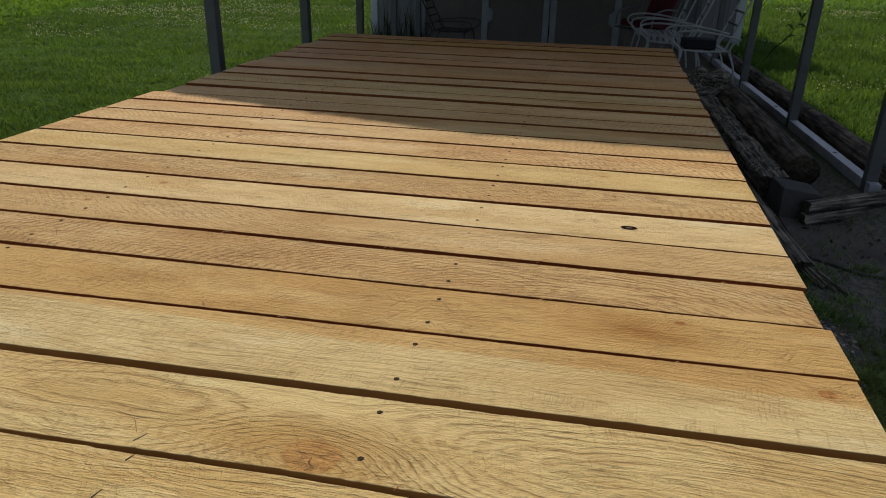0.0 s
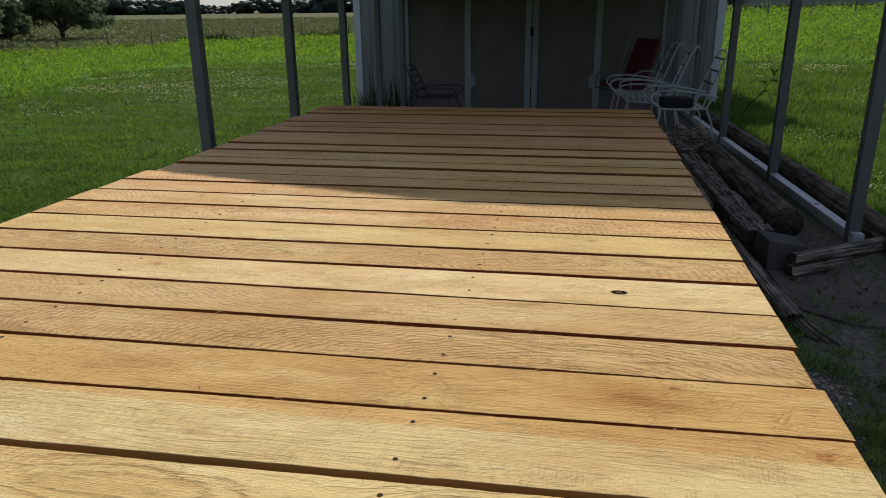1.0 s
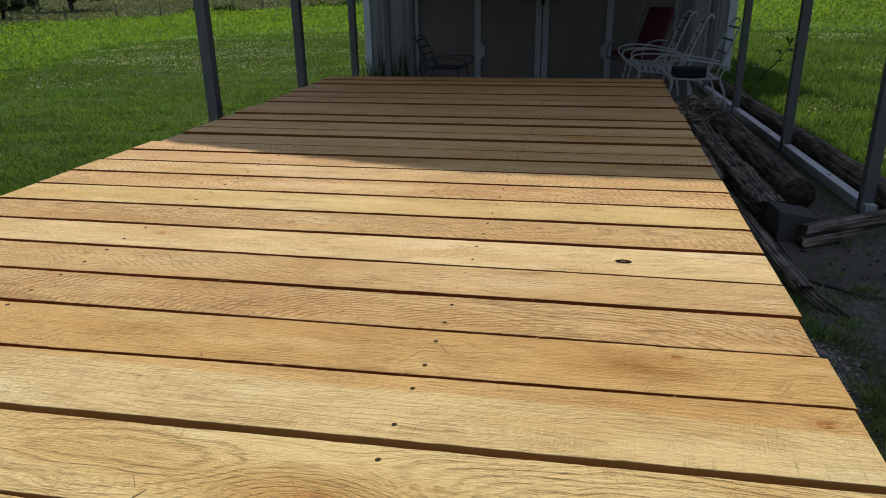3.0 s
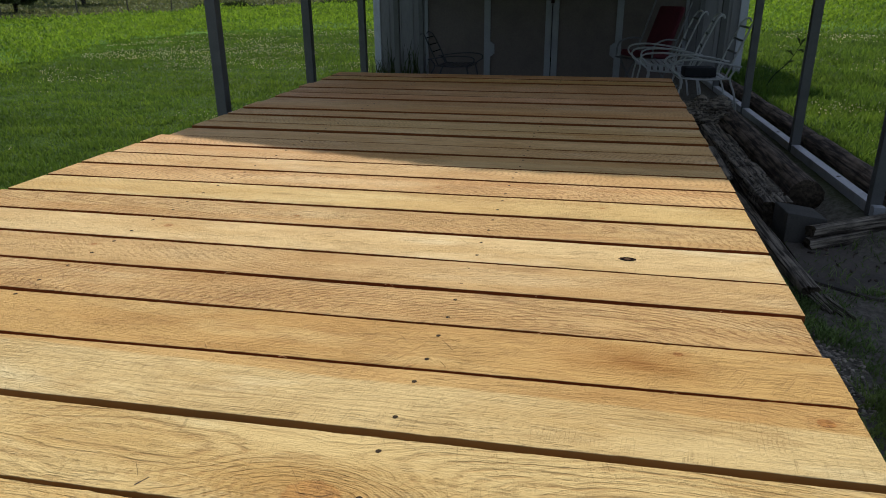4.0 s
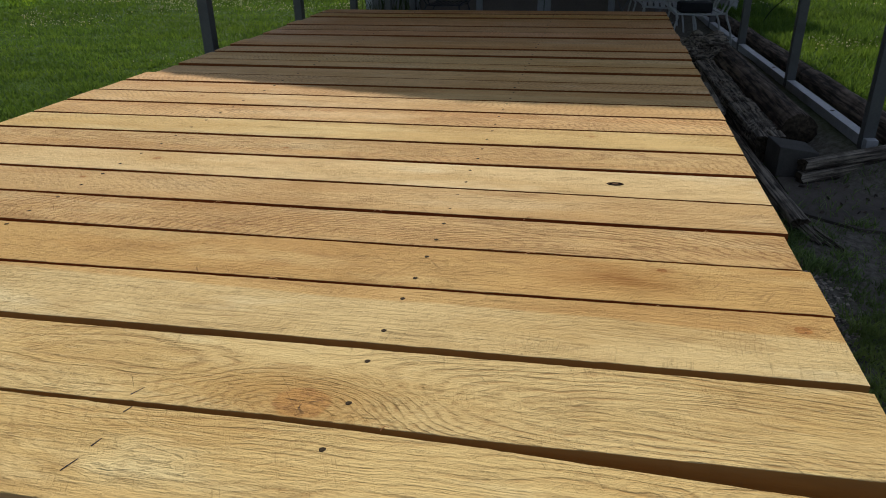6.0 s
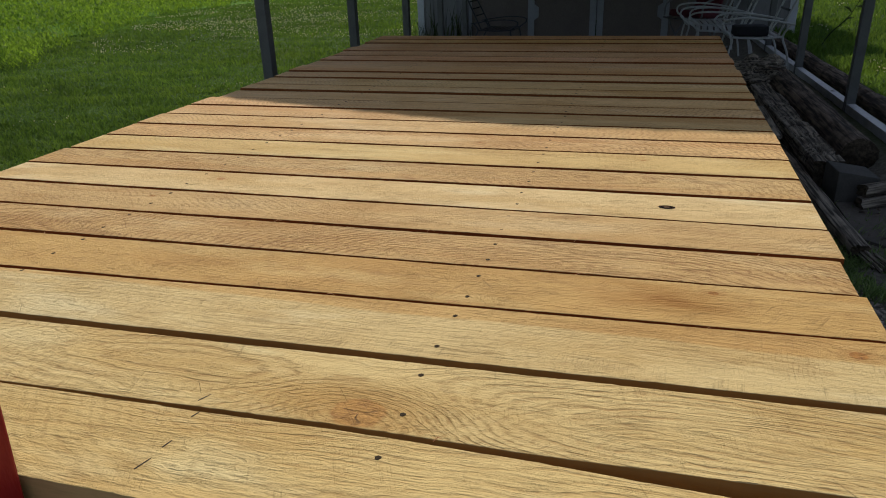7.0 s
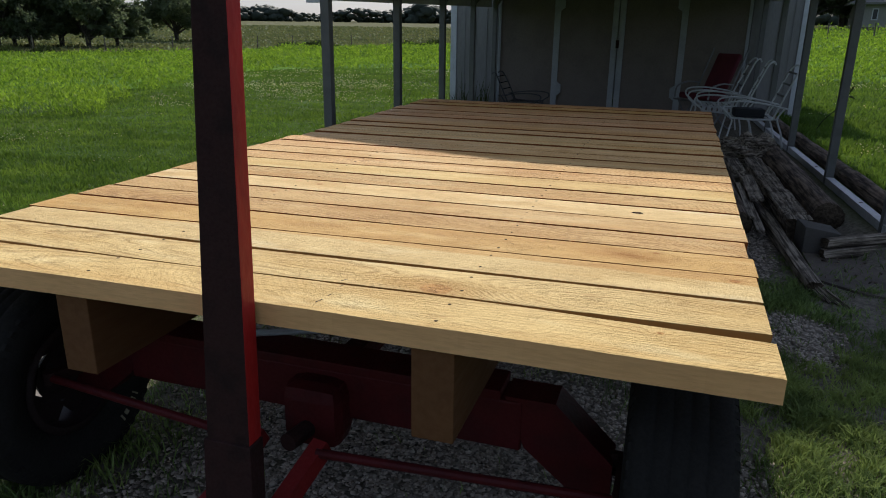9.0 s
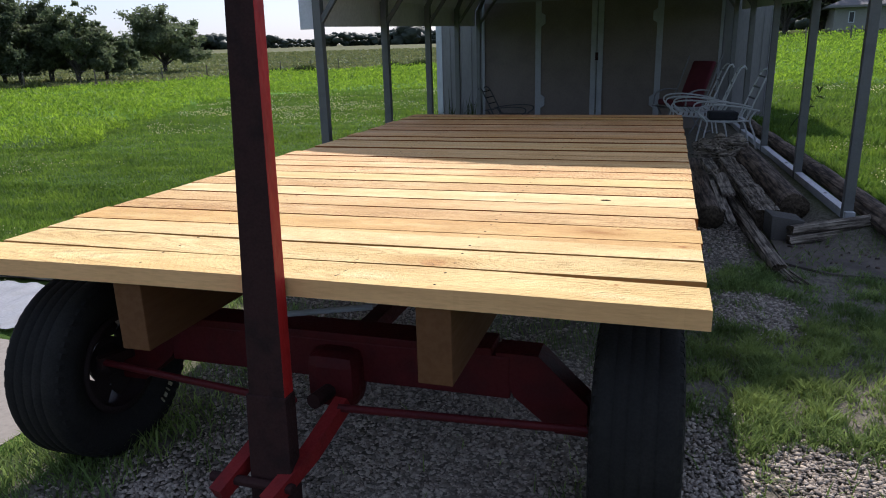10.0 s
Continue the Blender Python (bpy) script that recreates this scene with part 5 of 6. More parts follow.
part("latch", boxed(-0.07, SY - 0.032, 1.28, 0.05, 0.02, 0.13, 0.004), REDBROWN, shed, "small rusty door latch")


# ---- timber pile beside the wagon ----
def lump_log(name, a, b, r, label, mat=BARK, seg=34, sides=30, rough=0.10, square=False, seed=0.0, category="log", kerfs=0):
    """A log or hewn beam with an uneven, checked surface and real ends; kerfs cut across its top."""
    cuts = random.Random(int(seed))
    notch = {cuts.randrange(3, seg - 3): cuts.uniform(0.010, 0.024) for _ in range(kerfs)}
    a, b = Vector(a), Vector(b)
    d = (b - a).normalized()
    side = d.cross(Vector((0, 0, 1))).normalized()
    up = side.cross(d)
    L = (b - a).length
    bm = bmesh.new()
    rings = []
    for i in range(seg + 1):
        t = i / seg
        ring = []
        for k in range(sides):
            u = math.tau * (k + 0.5) / sides
            c, s = math.cos(u), math.sin(u)
            f = 0.93 / max(abs(c), abs(s)) ** 0.95 if square else 1.0
            n1 = noise.noise((c * 1.3 + seed, s * 1.3, t * L * 1.6))
            n2 = noise.noise((c * 4.0 + seed, s * 4.0 + 5, t * L * 3.5))
            n3 = noise.noise((u * 3.2 + seed * 3, t * L * 0.5, 2.0)) + 0.6 * noise.noise((u * 7.0 + seed, t * L * 0.8, 6.0))
            q = r * f * (1 + rough * n1 + 0.6 * rough * n2 - 0.20 * max(0.0, n3 - 0.12))
            if kerfs:
                flake = noise.cell((t * L * 3.1 + seed, u * 2.2, 1.0)) - 0.5
                q += 0.007 * flake - (notch.get(i, 0.0) + 0.012 * max(0.0, noise.noise((u * 9.0, t * L * 0.4, seed)) - 0.1)) * (s > 0.2)
            jag = (0.03 * noise.noise((c * 3 + seed, s * 3, 8)) if i in (0, seg) else 0)
            ring.append(bm.verts.new(Vector((t * L + jag, q * c, q * s))))
        rings.append(ring)
    for p, q in zip(rings, rings[1:]):
        for k in range(sides):
            bm.faces.new((p[k], p[(k + 1) % sides], q[(k + 1) % sides], q[k]))
    for ring, x in ((rings[0], -0.01), (rings[-1], L + 0.01)):
        c = bm.verts.new((x + 0.02 * (1 if x < 0 else -1), 0, 0))
        for k in range(sides):
            bm.faces.new((ring[k], ring[(k + 1) % sides], c)).material_index = 1
    m = Matrix((d, side, up)).transposed().to_4x4()
    m.translation = a
    return tagged(put_mesh(name, bm, (mat, ENDGRAIN), None, not square, m), label, category)


lump_log("log", (1.49, 4.12, 0.158), (1.43, 6.40, 0.18), 0.102, "dark round log lying beside the wagon", seed=1.0)
lump_log("round_log", (2.135, 4.40, 0.20), (1.97, 6.70, 0.27), 0.115, "thick dark round log on the timber pile", seed=4.0)
lump_log("hewn_beam", (1.90, 4.09, 0.160), (1.77, 6.45, 0.205), 0.094, "weathered grey hewn beam with checks", OLDWOOD, 120, 44, 0.07, True, 7.0, "beam", 16)
lump_log("border_timber", (1.85, 3.00, 0.090), (1.68, 5.40, 0.12), 0.048, "long splintered grey border timber", OLDWOOD, 34, 24, 0.16, True, 9.0, "timber")


def short_block():
    """A plain square block, one top arris cut off."""
    bm = boxed(0, 0, 0.095, 0.225, 0.24, 0.185, 0.006)
    for v in bm.verts:
        v.co += 0.004 * Vector((noise.noise(v.co * 9), noise.noise(v.co * 9 + Vector((5, 0, 0))), 0))
        if v.co.x > 0.08 and v.co.z > 0.13:
            v.co.z -= 0.035
    tagged(put_mesh("short_block", bm, DARKBLOCK, None, False, pose(1.995, 3.94, 0.074, 0, 0, 6)), "short dark square block standing on the slab", "block")


short_block()
tb = [((2.005, 3.72, 0.105), (2.66, 4.04, 0.155), 0.036), ((2.015, 3.74, 0.178), (2.68, 4.04, 0.228), 0.036)]
for k, (a, b, r) in enumerate(tb):
    tagged(lump_log("split_timber", a, b, r, "grey split timber stacked on another", OLDWOOD, 16, 14, 0.16, True, 15.0 + k, "timber"), group="stacked split timbers")


def old_board(name, a, b, width, thick, label, seed, mat=None, ragged=0.03):
    """A flat weathered board with ragged ends, from a to b."""
    a, b = Vector(a), Vector(b)
    d = (b - a).normalized()
    side = d.cross(Vector((0, 0, 1))).normalized()
    up = side.cross(d)
    L, n, k = (b - a).length, 14, 5
    bm = bmesh.new()
    top, low = [], []
    for i in range(n + 1):
        rt, rl = [], []
        for q in range(k + 1):
            v = width * (q / k - 0.5) * (1 + 0.12 * noise.noise((i * 0.4, seed, q * 0.0)))
            u = L * i / n + (ragged * noise.noise((q * 1.7, seed * 3.1, i)) if i in (0, n) else 0)
            w = 0.004 * noise.noise((u * 6, v * 40, seed)) - 0.006 * max(0.0, noise.noise((u * 1.5, v * 90, seed + 4)))
            rt.append(bm.verts.new((u, v, thick / 2 + w)))
            rl.append(bm.verts.new((u, v, -thick / 2)))
        top.append(rt)
        low.append(rl)
    for i in range(n):
        for q in range(k):
            bm.faces.new((top[i][q], top[i + 1][q], top[i + 1][q + 1], top[i][q + 1]))
            bm.faces.new((low[i][q], low[i][q + 1], low[i + 1][q + 1], low[i + 1][q]))
        bm.faces.new((top[i][0], low[i][0], low[i + 1][0], top[i + 1][0]))
        bm.faces.new((top[i][k], top[i + 1][k], low[i + 1][k], low[i][k]))
    for i in (0, n):
        for q in range(k):
            bm.faces.new((top[i][q], top[i][q + 1], low[i][q + 1], low[i][q]))
    m = Matrix((d, side, up)).transposed().to_4x4()
    m.translation = a
    return tagged(put_mesh(name, bm, mat or OLDWOOD, None, False, m), label, "board")


for k, (a, b, w, t) in enumerate((((1.635, 3.95, 0.165), (1.585, 5.17, 0.235), 0.055, 0.024), ((1.578, 4.10, 0.222), (1.545, 5.16, 0.262), 0.040, 0.022),
                                  ((1.655, 4.62, 0.250), (1.625, 5.42, 0.285), 0.105, 0.026))):
    tagged(old_board("broken_board", a, b, w, t, "thin broken grey board lying on the dark logs", 3.0 + 5 * k), group="broken boards on the log pile")
old_board("wood_block", (1.565, 5.36, 0.318), (1.525, 5.90, 0.335), 0.105, 0.055, "pale split wood piece on top of the log pile", 41.0)
for k in range(6):
    x, y = 1.845 + 0.012 * k, 3.02 - 0.012 * k
    old_board("wood_sliver", (x, y, 0.085 + 0.012 * (k % 3)), (x + 0.04 + 0.012 * k, y - 0.14 - 0.02 * (k % 2), 0.072), 0.014, 0.010, "pale splinter broken from the border timber's end", 60.0 + k, None, 0.02)
a = 3.55
for k, b in enumerate((5.95, 8.45, 11.0)):
    lump_log("edging_log", (right_x(a) + 0.20, a + 0.02, 0.235), (right_x(b) + 0.20, b, 0.245), 0.085, "round dark edging log along the carport's base rail", seed=30.0 + 5 * k)
    a = b


def stump():
    """Uprooted stump: a heap of knobbly roots."""
    bm, roots = bmesh.new(), []
    r = random.Random(5)
    v = bmesh.ops.create_icosphere(bm, subdivisions=5, radius=1.0)["verts"]
    for p in v:
        q = p.co.copy()
        f = 1 + 0.5 * noise.noise(q * 1.7) + 0.30 * noise.noise(q * 4.1) + 0.16 * noise.noise(q * 9.0) + 0.08 * noise.noise(q * 19.0)
        p.co = Vector((q.x * 0.27 * f, q.y * 0.20 * f, q.z * 0.14 * f))
    for k in range(9):
        a = r.uniform(0, math.tau)
        p = [Vector((0.06 * math.cos(a), 0.06 * math.sin(a), 0.05)) + Vector((0.24 * u * math.cos(a + u), 0.2 * u * math.sin(a + u), 0.10 * u - 0.08 * u * u)) for u in (0, 0.35, 0.7, 1.0)]
        roots.append(piped(p, [0.03, 0.024, 0.016, 0.007], 7))
    ob = put_mesh("stump", bm, OLDWOOD, None, True, Matrix.Translation((1.75, 6.75, 0.34)))
    for root in roots:
        part("root", root, OLDWOOD, ob, "", True)
    tagged(ob, "gnarled grey uprooted stump on the timber pile", "stump")


stump()


def slab(name, pts, top, base, label, mat=CONCRETE):
    bm = bmesh.new()
    n = len(pts)
    fine = []
    for i in range(n):
        a, b = Vector(pts[i]), Vector(pts[(i + 1) % n])
        for k in range(8):
            p = a.lerp(b, k / 8)
            w = 0.025 * noise.noise((p.x * 4, p.y * 4, 1.0))
            fine.append((p.x + w, p.y + w))
    t = [bm.verts.new((x, y, top)) for x, y in fine]
    b = [bm.verts.new((x, y, base)) for x, y in fine]
    bm.faces.new(t)
    for k in range(len(t)):
        bm.faces.new((t[k], b[k], b[(k + 1) % len(t)], t[(k + 1) % len(t)]))
    return tagged(put_mesh(name, bm, mat), label, "concrete slab", kind="structure")


slab("concrete_slab_1", [(1.90, 3.26), (2.14, 3.05), (2.75, 3.0), (2.9, 4.4), (1.90, 4.4)], 0.078, 0.0, "old stained concrete slab littered with chips beside the carport")
slab("concrete_slab_2", [(-3.6, -1.2), (-1.36, -1.2), (-1.36, 0.95), (-3.6, 0.95)], 0.066, -0.05, "worn pale concrete pad beside the wagon wheel", PAD)


def chips():
    r = random.Random(8)
    verts, faces = [], []
    for k in range(70):
        x, y, a, l, w = r.uniform(1.95, 2.62), r.uniform(3.15, 4.2), r.uniform(0, 3.14), r.uniform(0.008, 0.045), r.uniform(0.003, 0.007)
        z = 0.080
        c, s = math.cos(a), math.sin(a)
        i = len(verts)
        for dx, dy, dz in ((-l, -w, 0), (l, -w * 0.6, 0), (l, w * 0.6, 0), (-l, w, 0), (-l * 0.9, 0, 0.012), (l * 0.9, 0, 0.012)):
            verts.append((x + (dx * c - dy * s) / 2, y + (dx * s + dy * c) / 2, z + dz))
        faces += [(i, i + 1, i + 5), (i, i + 5, i + 4), (i + 2, i + 3, i + 4), (i + 2, i + 4, i + 5), (i + 1, i + 2, i + 5), (i + 3, i, i + 4)]
    tagged(raw_mesh("wood_chips", verts, faces, BARK), "dark wood splinters scattered on the concrete", "wood chips", kind="stuff")


chips()


def metal_sheet():
    bm = bmesh.new()
    n = 36
    rows = []
    for j in range(4):
        rows.append([bm.verts.new((-3.6 + 1.75 * k / n, 1.02 + 0.22 * j + 0.05 * math.sin(k * 0.1), 0.075 + 0.012 * (0 if k % 4 < 2 else 1) + 0.012 * noise.noise((k * 0.2, j, 3)))) for k in range(n + 1)])
    for a, b in zip(rows, rows[1:]):
        for k in range(n):
            bm.faces.new((a[k], a[k + 1], b[k + 1], b[k]))
    bmesh.ops.solidify(bm, geom=bm.faces[:], thickness=0.004)
    tagged(put_mesh("metal_sheet", bm, TRIMW), "bright white ribbed metal sheet lying on the ground", "metal sheet")


metal_sheet()
for k in range(3):
    lump_log("scrap_board", (-3.9, 1.95 + 0.16 * k, 0.09), (-2.45, 1.90 + 0.17 * k, 0.09), 0.055, "weathered brown scrap board lying on the ground", OLDWOOD, 14, 12, 0.12, True, 50.0 + k, "board")


# ---- chairs under the carport ----
def patio_chair(name, m, mat, strap, label, category="chair"):
    """High-backed tubular patio chair with looped arms; it faces -x."""
    ch = tagged(empty(name, m), label, category)
    for s in (-1, 1):
        y = 0.27 * s
        arm = [(-0.29, y, 0.0), (-0.25, y, 0.24), (-0.235, y, 0.33), (-0.27, y, 0.39), (-0.33, y, 0.44), (-0.335, y, 0.50), (-0.27, y, 0.535), (-0.10, y, 0.545), (0.12, y, 0.52), (0.34, y, 0.475)]
        part("arm", piped(curved(arm), 0.0105, 8), mat, ch)
        part("rear_leg", piped(curved([(0.34, y, 0.0), (0.30, y, 0.20), (0.24, y, 0.36), (0.30, y, 0.48)]), 0.0105, 8), mat, ch)
        part("back_post", piped(curved([(0.20, y * 0.85, 0.36), (0.27, y * 0.85, 0.55), (0.35, y * 0.82, 0.76), (0.41, y * 0.75, 0.90), (0.46, y * 0.62, 0.935), (0.485, y * 0.58, 0.90)]), 0.0105, 8), mat, ch)
        part("seat_rail", piped([(-0.26, y, 0.36), (0.0, y, 0.345), (0.24, y, 0.36)], 0.0105, 8), mat, ch)
    for k in range(4):
        z = 0.48 + 0.125 * k
        xb = 0.238 + 0.046 * k
        part("back_strap", box(bmesh.new(), 0, 0, 0, 0.006, 0.43, 0.020, 0.002), strap, ch, "woven strap", m=Matrix.Translation((xb + 0.008, 0, z)) @ Matrix.Rotation(0.36, 4, "Y"))
    for k in range(8):
        x = -0.24 + 0.065 * k
        part("seat_slat", boxed(x, 0, 0.352, 0.045, 0.53, 0.010, 0.003), mat, ch)
    return ch


FL = 0.16
first = patio_chair("patio_chair", pose(1.84, 8.05, FL, 0, 0, 4) @ Matrix.Scale(1.05, 4), WHITEM, STRAP, "white tubular metal patio chair with looped arms, standing among others")
tagged(first, group="white patio chairs")
for x, y, rz in ((1.58, 8.80, -3), (1.47, 9.55, 3)):
    copy_thing(first, pose(x, y, FL - 0.03, 0, 0, rz) @ Matrix.Scale(1.05, 4))
patio_chair("black_chair", pose(-1.45, 10.35, 0.07, 0, 0, 176) @ Matrix.Diagonal((1.05, 1.0, 0.80, 1.0)), BLACKM, SLING, "black metal patio chair standing before the shed doors")


def seat_box():
    bm = boxed(0, 0, 0.05, 0.34, 0.26, 0.10, 0.02)
    tagged(put_mesh("seat_pad", bm, SLING, None, True, pose(1.80, 7.96, FL + 0.379, 0, 0, 4)), "dark grey pad lying on a patio chair", "cushion")


seat_box()


def lounge_chair(m):
    """Reclining garden chair with red cushions; it faces -x."""
    ch = tagged(empty("lounge_chair", m), "reclining garden chair with dark red cushions in the shade", "chair")
    for s in (-1, 1):
        y = 0.30 * s
        part("back_post", piped([(0.02, y, 0.36), (0.24, y, 0.74), (0.46, y, 1.16)], 0.013, 8), DULLM, ch)
        part("seat_rail", piped([(-0.40, y, 0.42), (0.10, y, 0.34)], 0.013, 8), DULLM, ch)
        part("arm", piped(curved([(0.20, y, 0.64), (-0.10, y, 0.66), (-0.34, y, 0.60), (-0.38, y, 0.44)]), 0.013, 8), DULLM, ch)
        part("leg", piped(curved([(-0.30, y, 0.42), (-0.10, y, 0.16), (0.16, y, 0.0), (0.30, y, 0.0)]), 0.013, 8), DULLM, ch)
        part("leg", piped([(0.10, y, 0.36), (-0.24, y, 0.0)], 0.013, 8), DULLM, ch)
    for name, c, size, a in (("back_cushion", (0.29, 0, 0.76), (0.08, 0.40, 0.72), 0.50), ("seat_cushion", (-0.12, 0, 0.45), (0.48, 0.50, 0.09), 0.14)):
        part(name, box(bmesh.new(), 0, 0, 0, *size, 0.035), CUSHION, ch, "", True, Matrix.Translation(c) @ Matrix.Rotation(a, 4, "Y"))


lounge_chair(pose(1.40, 10.35, 0.10, 0, 0, 52))


# ---- fence, trees, house and distance ----
def fence(name, pts, label, h=1.15):
    f = tagged(empty(name), label, "fence")
    mesh = None
    for x, y in pts:
        z = ground_z(x, y)
        at = Matrix.Translation((x, y, z - 0.05)) @ Matrix.Rotation(0.04 * math.sin(x * 7), 4, "Y")
        if mesh is None:
            mesh = part("fence_post", piped([(0, 0, 0), (0.01, 0, h * 0.5), (0, 0.01, h)], [0.05, 0.045, 0.04], 7), FENCEW, f, m=at).data
        else:
            ob = new("fence_post", mesh)
            ob.parent, ob.matrix_basis = f, at
    for k in range(3):
        w = [(x, y, ground_z(x, y) + 0.4 + 0.3 * k) for x, y in pts]
        part("wire", piped(w, 0.008, 4), WIRE, f)


def along(corners, step):
    """Places at even steps along a bent line."""
    out = []
    for (ax, ay), (bx, by) in zip(corners, corners[1:]):
        n = max(1, round(math.hypot(bx - ax, by - ay) / step))
        out += [(ax + (bx - ax) * k / n, ay + (by - ay) * k / n) for k in range(n)]
    return out + [corners[-1]]


fence("field_fence", along([(-62, 12.8), (-31, 39), (-27, 58), (3, 69)], 4.2), "old post and wire fence along the hayfield")
fence("yard_fence", [(7 + 2.6 * k, 50 + 0.15 * k) for k in range(11)], "post fence before the neighbouring yard", 1.3)


def tree(name, x, y, h, spread_r, seed, label, leaves=14000, leaf=0.13, low=0.85):
    """Tapered trunk, forking limbs and a crown of many small leaf clumps with gaps."""
    r = np.random.default_rng(seed)
    z0 = ground_z(x, y)
    t = tagged(empty(name, Matrix.Translation((x, y, z0 - 0.05))), label, "tree")
    bm = bmesh.new()
    fork = h * 0.15
    for k in range(3):
        dx, dy = 0.035 * h * math.cos(2.1 * k + seed), 0.035 * h * math.sin(2.1 * k + seed)
        tube(bm, [(dx * 0.3, dy * 0.3, 0), (dx * 0.6, dy * 0.6, fork * 0.6), (dx, dy, fork * 1.6)], [h * 0.020, h * 0.015, h * 0.011], 8)
    centres = []
    for k in range(17):
        a = math.tau * k / 17 * 2 + r.uniform(-0.3, 0.3)
        up = 0.16 + 0.84 * (k + r.uniform(0, 1)) / 17
        out = spread_r * (1.12 - 1.0 * abs(up - 0.42)) * r.uniform(0.62, 1.0)
        tip = np.array([out * math.cos(a), out * math.sin(a), fork + (h - fork) * up * 0.92])
        mid = tip * [0.45, 0.45, 0] + [0, 0, fork + (tip[2] - fork) * 0.6]
        tube(bm, [(0.02, 0.04, fork * r.uniform(0.75, 1.05)), mid, tip], [h * 0.014, h * 0.008, h * 0.002], 6)
        for u in (0.3, 0.55, 0.8, 1.0):
            for q in range(4):
                centres.append((mid * (1 - u) + tip * u + r.normal(size=3) * spread_r * 0.12, spread_r * r.uniform(0.05, 0.14)))
    centres.append((np.array([0, 0, h * 0.88]), spread_r * 0.16))
    part("trunk", bm, TRUNK, t)
    per = leaves // len(centres)
    p = np.concatenate([c + np.clip(r.normal(size=(per, 3)), -1.7, 1.7) * size * [0.68, 0.68, 0.5] for c, size in centres])
    p = p[p[:, 2] > fork * low]
    n = len(p)
    u = r.normal(size=(n, 3))
    u /= np.linalg.norm(u, axis=1)[:, None]
    w = np.cross(u, r.normal(size=(n, 3)))
    w /= np.linalg.norm(w, axis=1)[:, None] + 1e-6
    size = leaf * r.uniform(0.6, 1.4, (n, 1))
    v = np.stack([p - u * size, p + w * size * 0.55, p + u * size, p - w * size * 0.55], 1).reshape(-1, 3)
    f = np.arange(n)[:, None] * 4 + [0, 1, 2, 3]
    raw_mesh("crown", v, f, LEAF, t)


def polar(angle, dist):
    """A place by its angle to the left of +y, seen from the wagon's front."""
    a = radians(angle)
    return 1.0 - dist * math.sin(a), -1.7 + dist * math.cos(a)


TREES = [(37.9, 78, 6.7, 4.05, 2), (41.9, 64, 4.6, 2.4, 3), (43.7, 61, 5.8, 2.5, 4), (45.4, 64, 6.5, 2.9, 5), (47.2, 62, 6.7, 3.1, 6),
         (48.2, 66, 5.0, 3.0, 10), (49.2, 60, 6.8, 3.3, 7), (50.4, 66, 5.5, 3.0, 11), (51.5, 62, 7.4, 3.6, 8), (54.5, 60, 7.6, 3.8, 9)]
for a, d, h, s, k in TREES:
    x, y = polar(a, d)
    tree("tree", x, y, h * 0.94, s, k, "broad leafy green tree in the fence row", 30000 if s > 4 else 18000, 0.12, 1.05 if a < 44 else 0.8)
for a, d, h, s, k in ((-5.5, 88, 9.0, 4.6, 20), (-8.0, 82, 9.0, 4.8, 21), (-10.2, 86, 10.0, 5.0, 22), (-12.4, 92, 9.0, 4.6, 25), (-14.6, 96, 11.0, 5.0, 23), (-18, 92, 10.0, 5.0, 24)):
    x, y = polar(a, d)
    tree("yard_tree", x, y, h, s, k, "leafy dark tree behind the neighbouring house", 7000, 0.26)


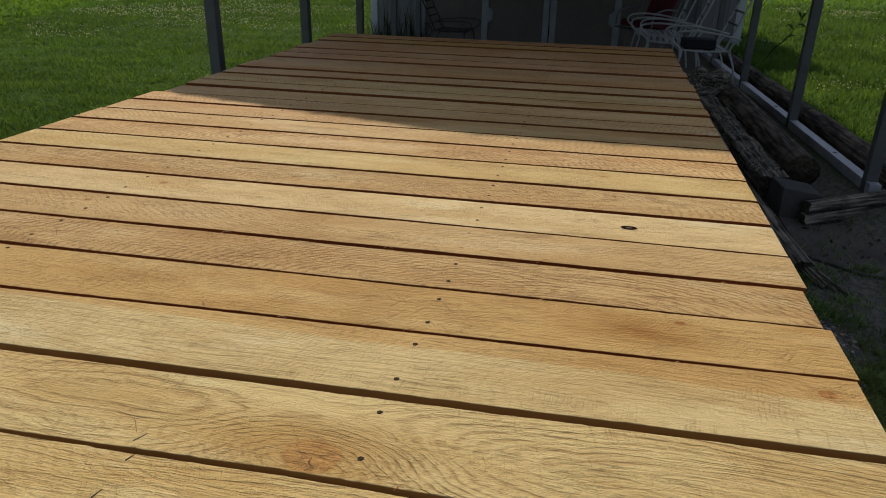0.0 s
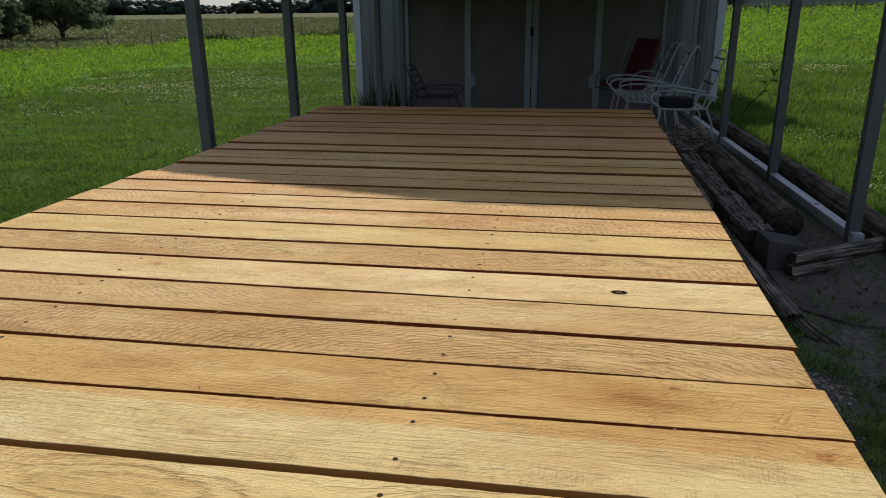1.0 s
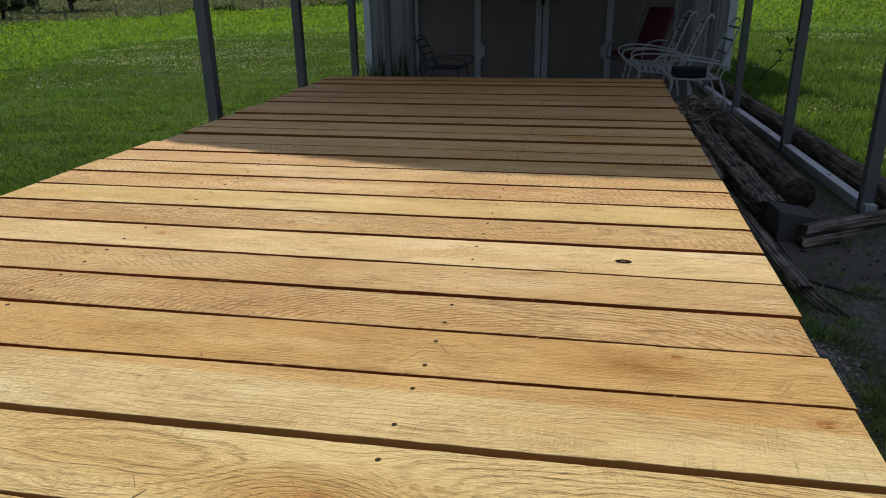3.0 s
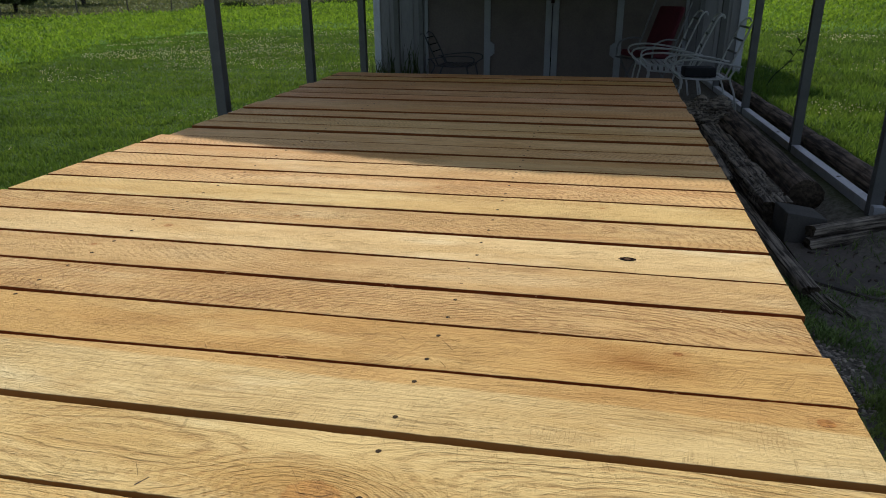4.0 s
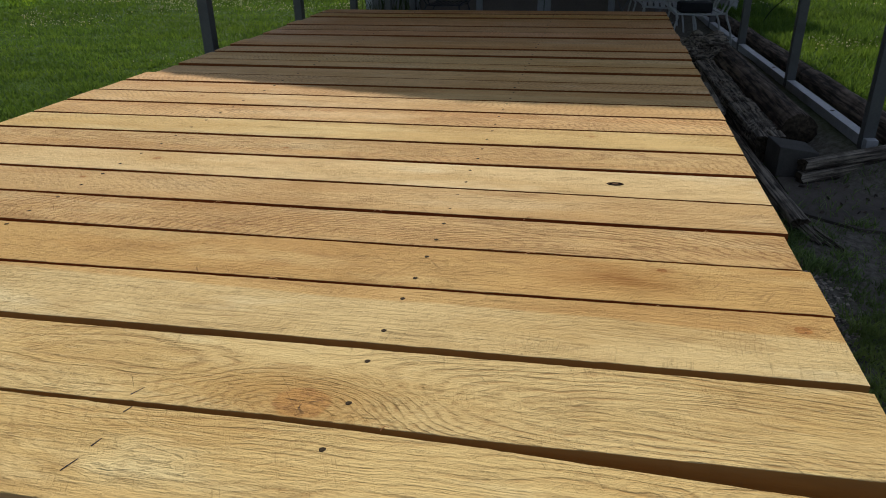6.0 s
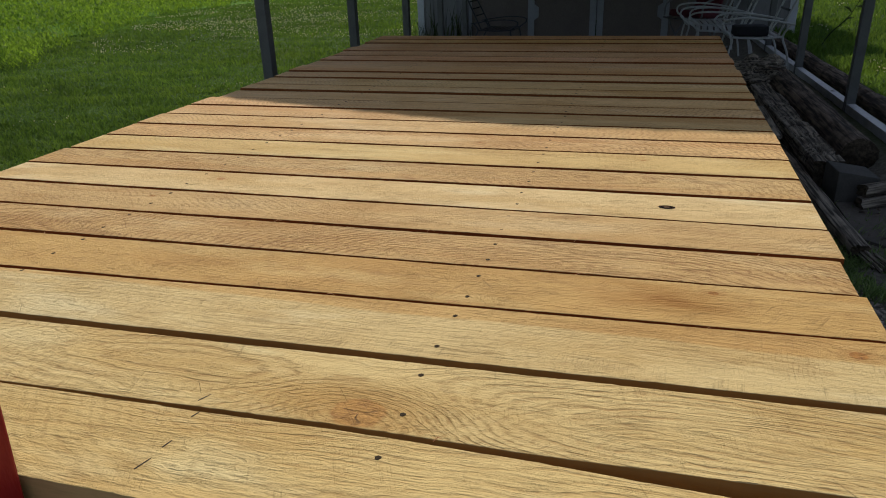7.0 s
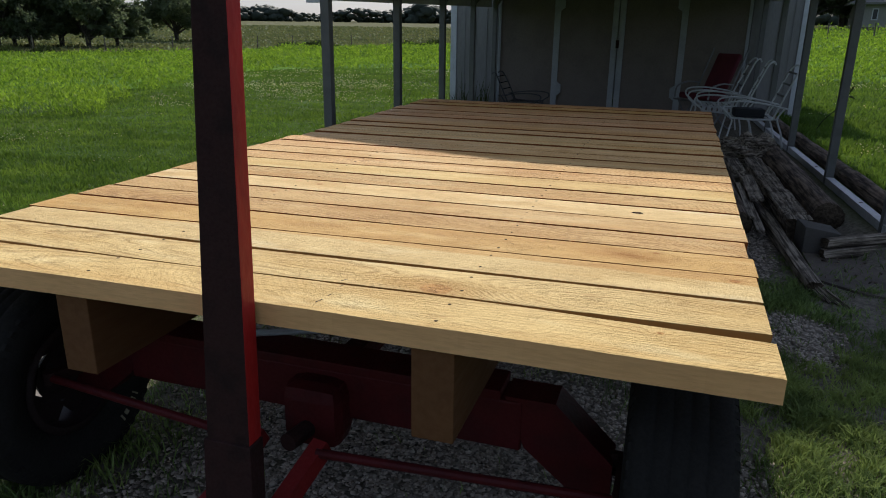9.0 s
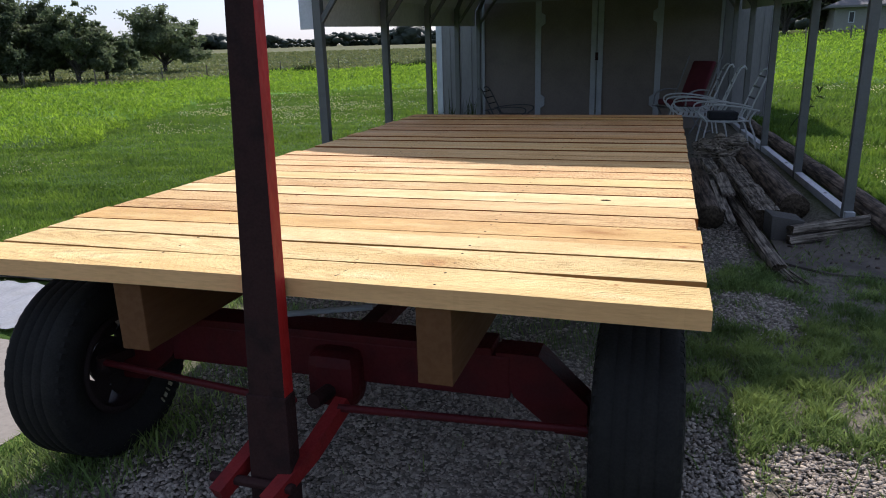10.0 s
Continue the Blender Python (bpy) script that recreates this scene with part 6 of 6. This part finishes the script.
def tree_line():
    """A far wood along the horizon."""
    r = np.random.default_rng(9)
    bm = bmesh.new()
    bmesh.ops.create_icosphere(bm, subdivisions=2, radius=1.0)
    base = np.array([v.co[:] for v in bm.verts], np.float32)
    tri = np.array([[v.index for v in f.verts] for f in bm.faces], np.int32)
    bm.free()
    n = 4500
    a = np.radians(r.uniform(-34, 74, n))
    d = r.uniform(640, 760, n)
    x, y = -d * np.sin(a), d * np.cos(a)
    s = r.uniform(1.8, 4.2, n) * (1 + 0.35 * np.sin(a * 23) + 0.2 * np.sin(a * 61))
    v = base[None] * (1 + r.uniform(-0.3, 0.3, (n, len(base), 1))) * np.stack([s * 1.2, s * 1.2, s * 0.85], 1)[:, None]
    v = v + np.stack([x, y, ground_zs(x, y) + r.uniform(0.2, 1.0, n) * (9.5 + 2.0 * np.sin(a * 23) + 1.5 * np.sin(a * 61))], 1)[:, None]
    f = (np.arange(n)[:, None, None] * len(base) + tri[None]).reshape(-1, 3)
    tagged(raw_mesh("far_wood", v.reshape(-1, 3), f, FARLEAF), "dark distant wood along the horizon", "woods", kind="stuff")


tree_line()


def house():
    hx, hy = 22.0, 77.0
    z = ground_z(hx, hy)
    hs = tagged(empty("house", pose(hx, hy, z - 0.1, 0, 0, -6)), "low beige house with a grey hipped roof", "house")
    w, d, h = 12.0, 8.0, 2.45
    part("wall", boxed(0, 0, h / 2, w, d, h), HOUSEW, hs)
    part("foundation", boxed(0, 0, 0.25, w + 0.1, d + 0.1, 0.5), CONCRETE, hs, "pale concrete foundation")
    bm = bmesh.new()
    o = 0.7
    b = [bm.verts.new(p) for p in ((-w / 2 - o, -d / 2 - o, h - 0.02), (w / 2 + o, -d / 2 - o, h - 0.02), (w / 2 + o, d / 2 + o, h - 0.02), (-w / 2 - o, d / 2 + o, h - 0.02))]
    c = [bm.verts.new(v.co + Vector((0, 0, 0.2))) for v in b]
    p, q = bm.verts.new((-w / 2 + d / 2, 0, h + 2.1)), bm.verts.new((w / 2 - d / 2, 0, h + 2.1))
    bm.faces.new(b[::-1])
    for k in range(4):
        bm.faces.new((b[k], b[(k + 1) % 4], c[(k + 1) % 4], c[k]))
    for f in ((c[0], c[1], q, p), (c[1], c[2], q), (c[2], c[3], p, q), (c[3], c[0], p)):
        bm.faces.new(f)
    part("roof", bm, HOUSER, hs, "grey shingled hip roof")
    for x, ww in ((-4.6, 0.5), (-0.8, 1.6), (3.4, 1.6)):
        win = part("window", boxed(x, -d / 2 - 0.03, 1.6, ww, 0.08, 1.0), TRIMW, hs)
        part("pane", boxed(x, -d / 2 - 0.06, 1.6, ww - 0.16, 0.05, 0.84), GLASS, win)


house()
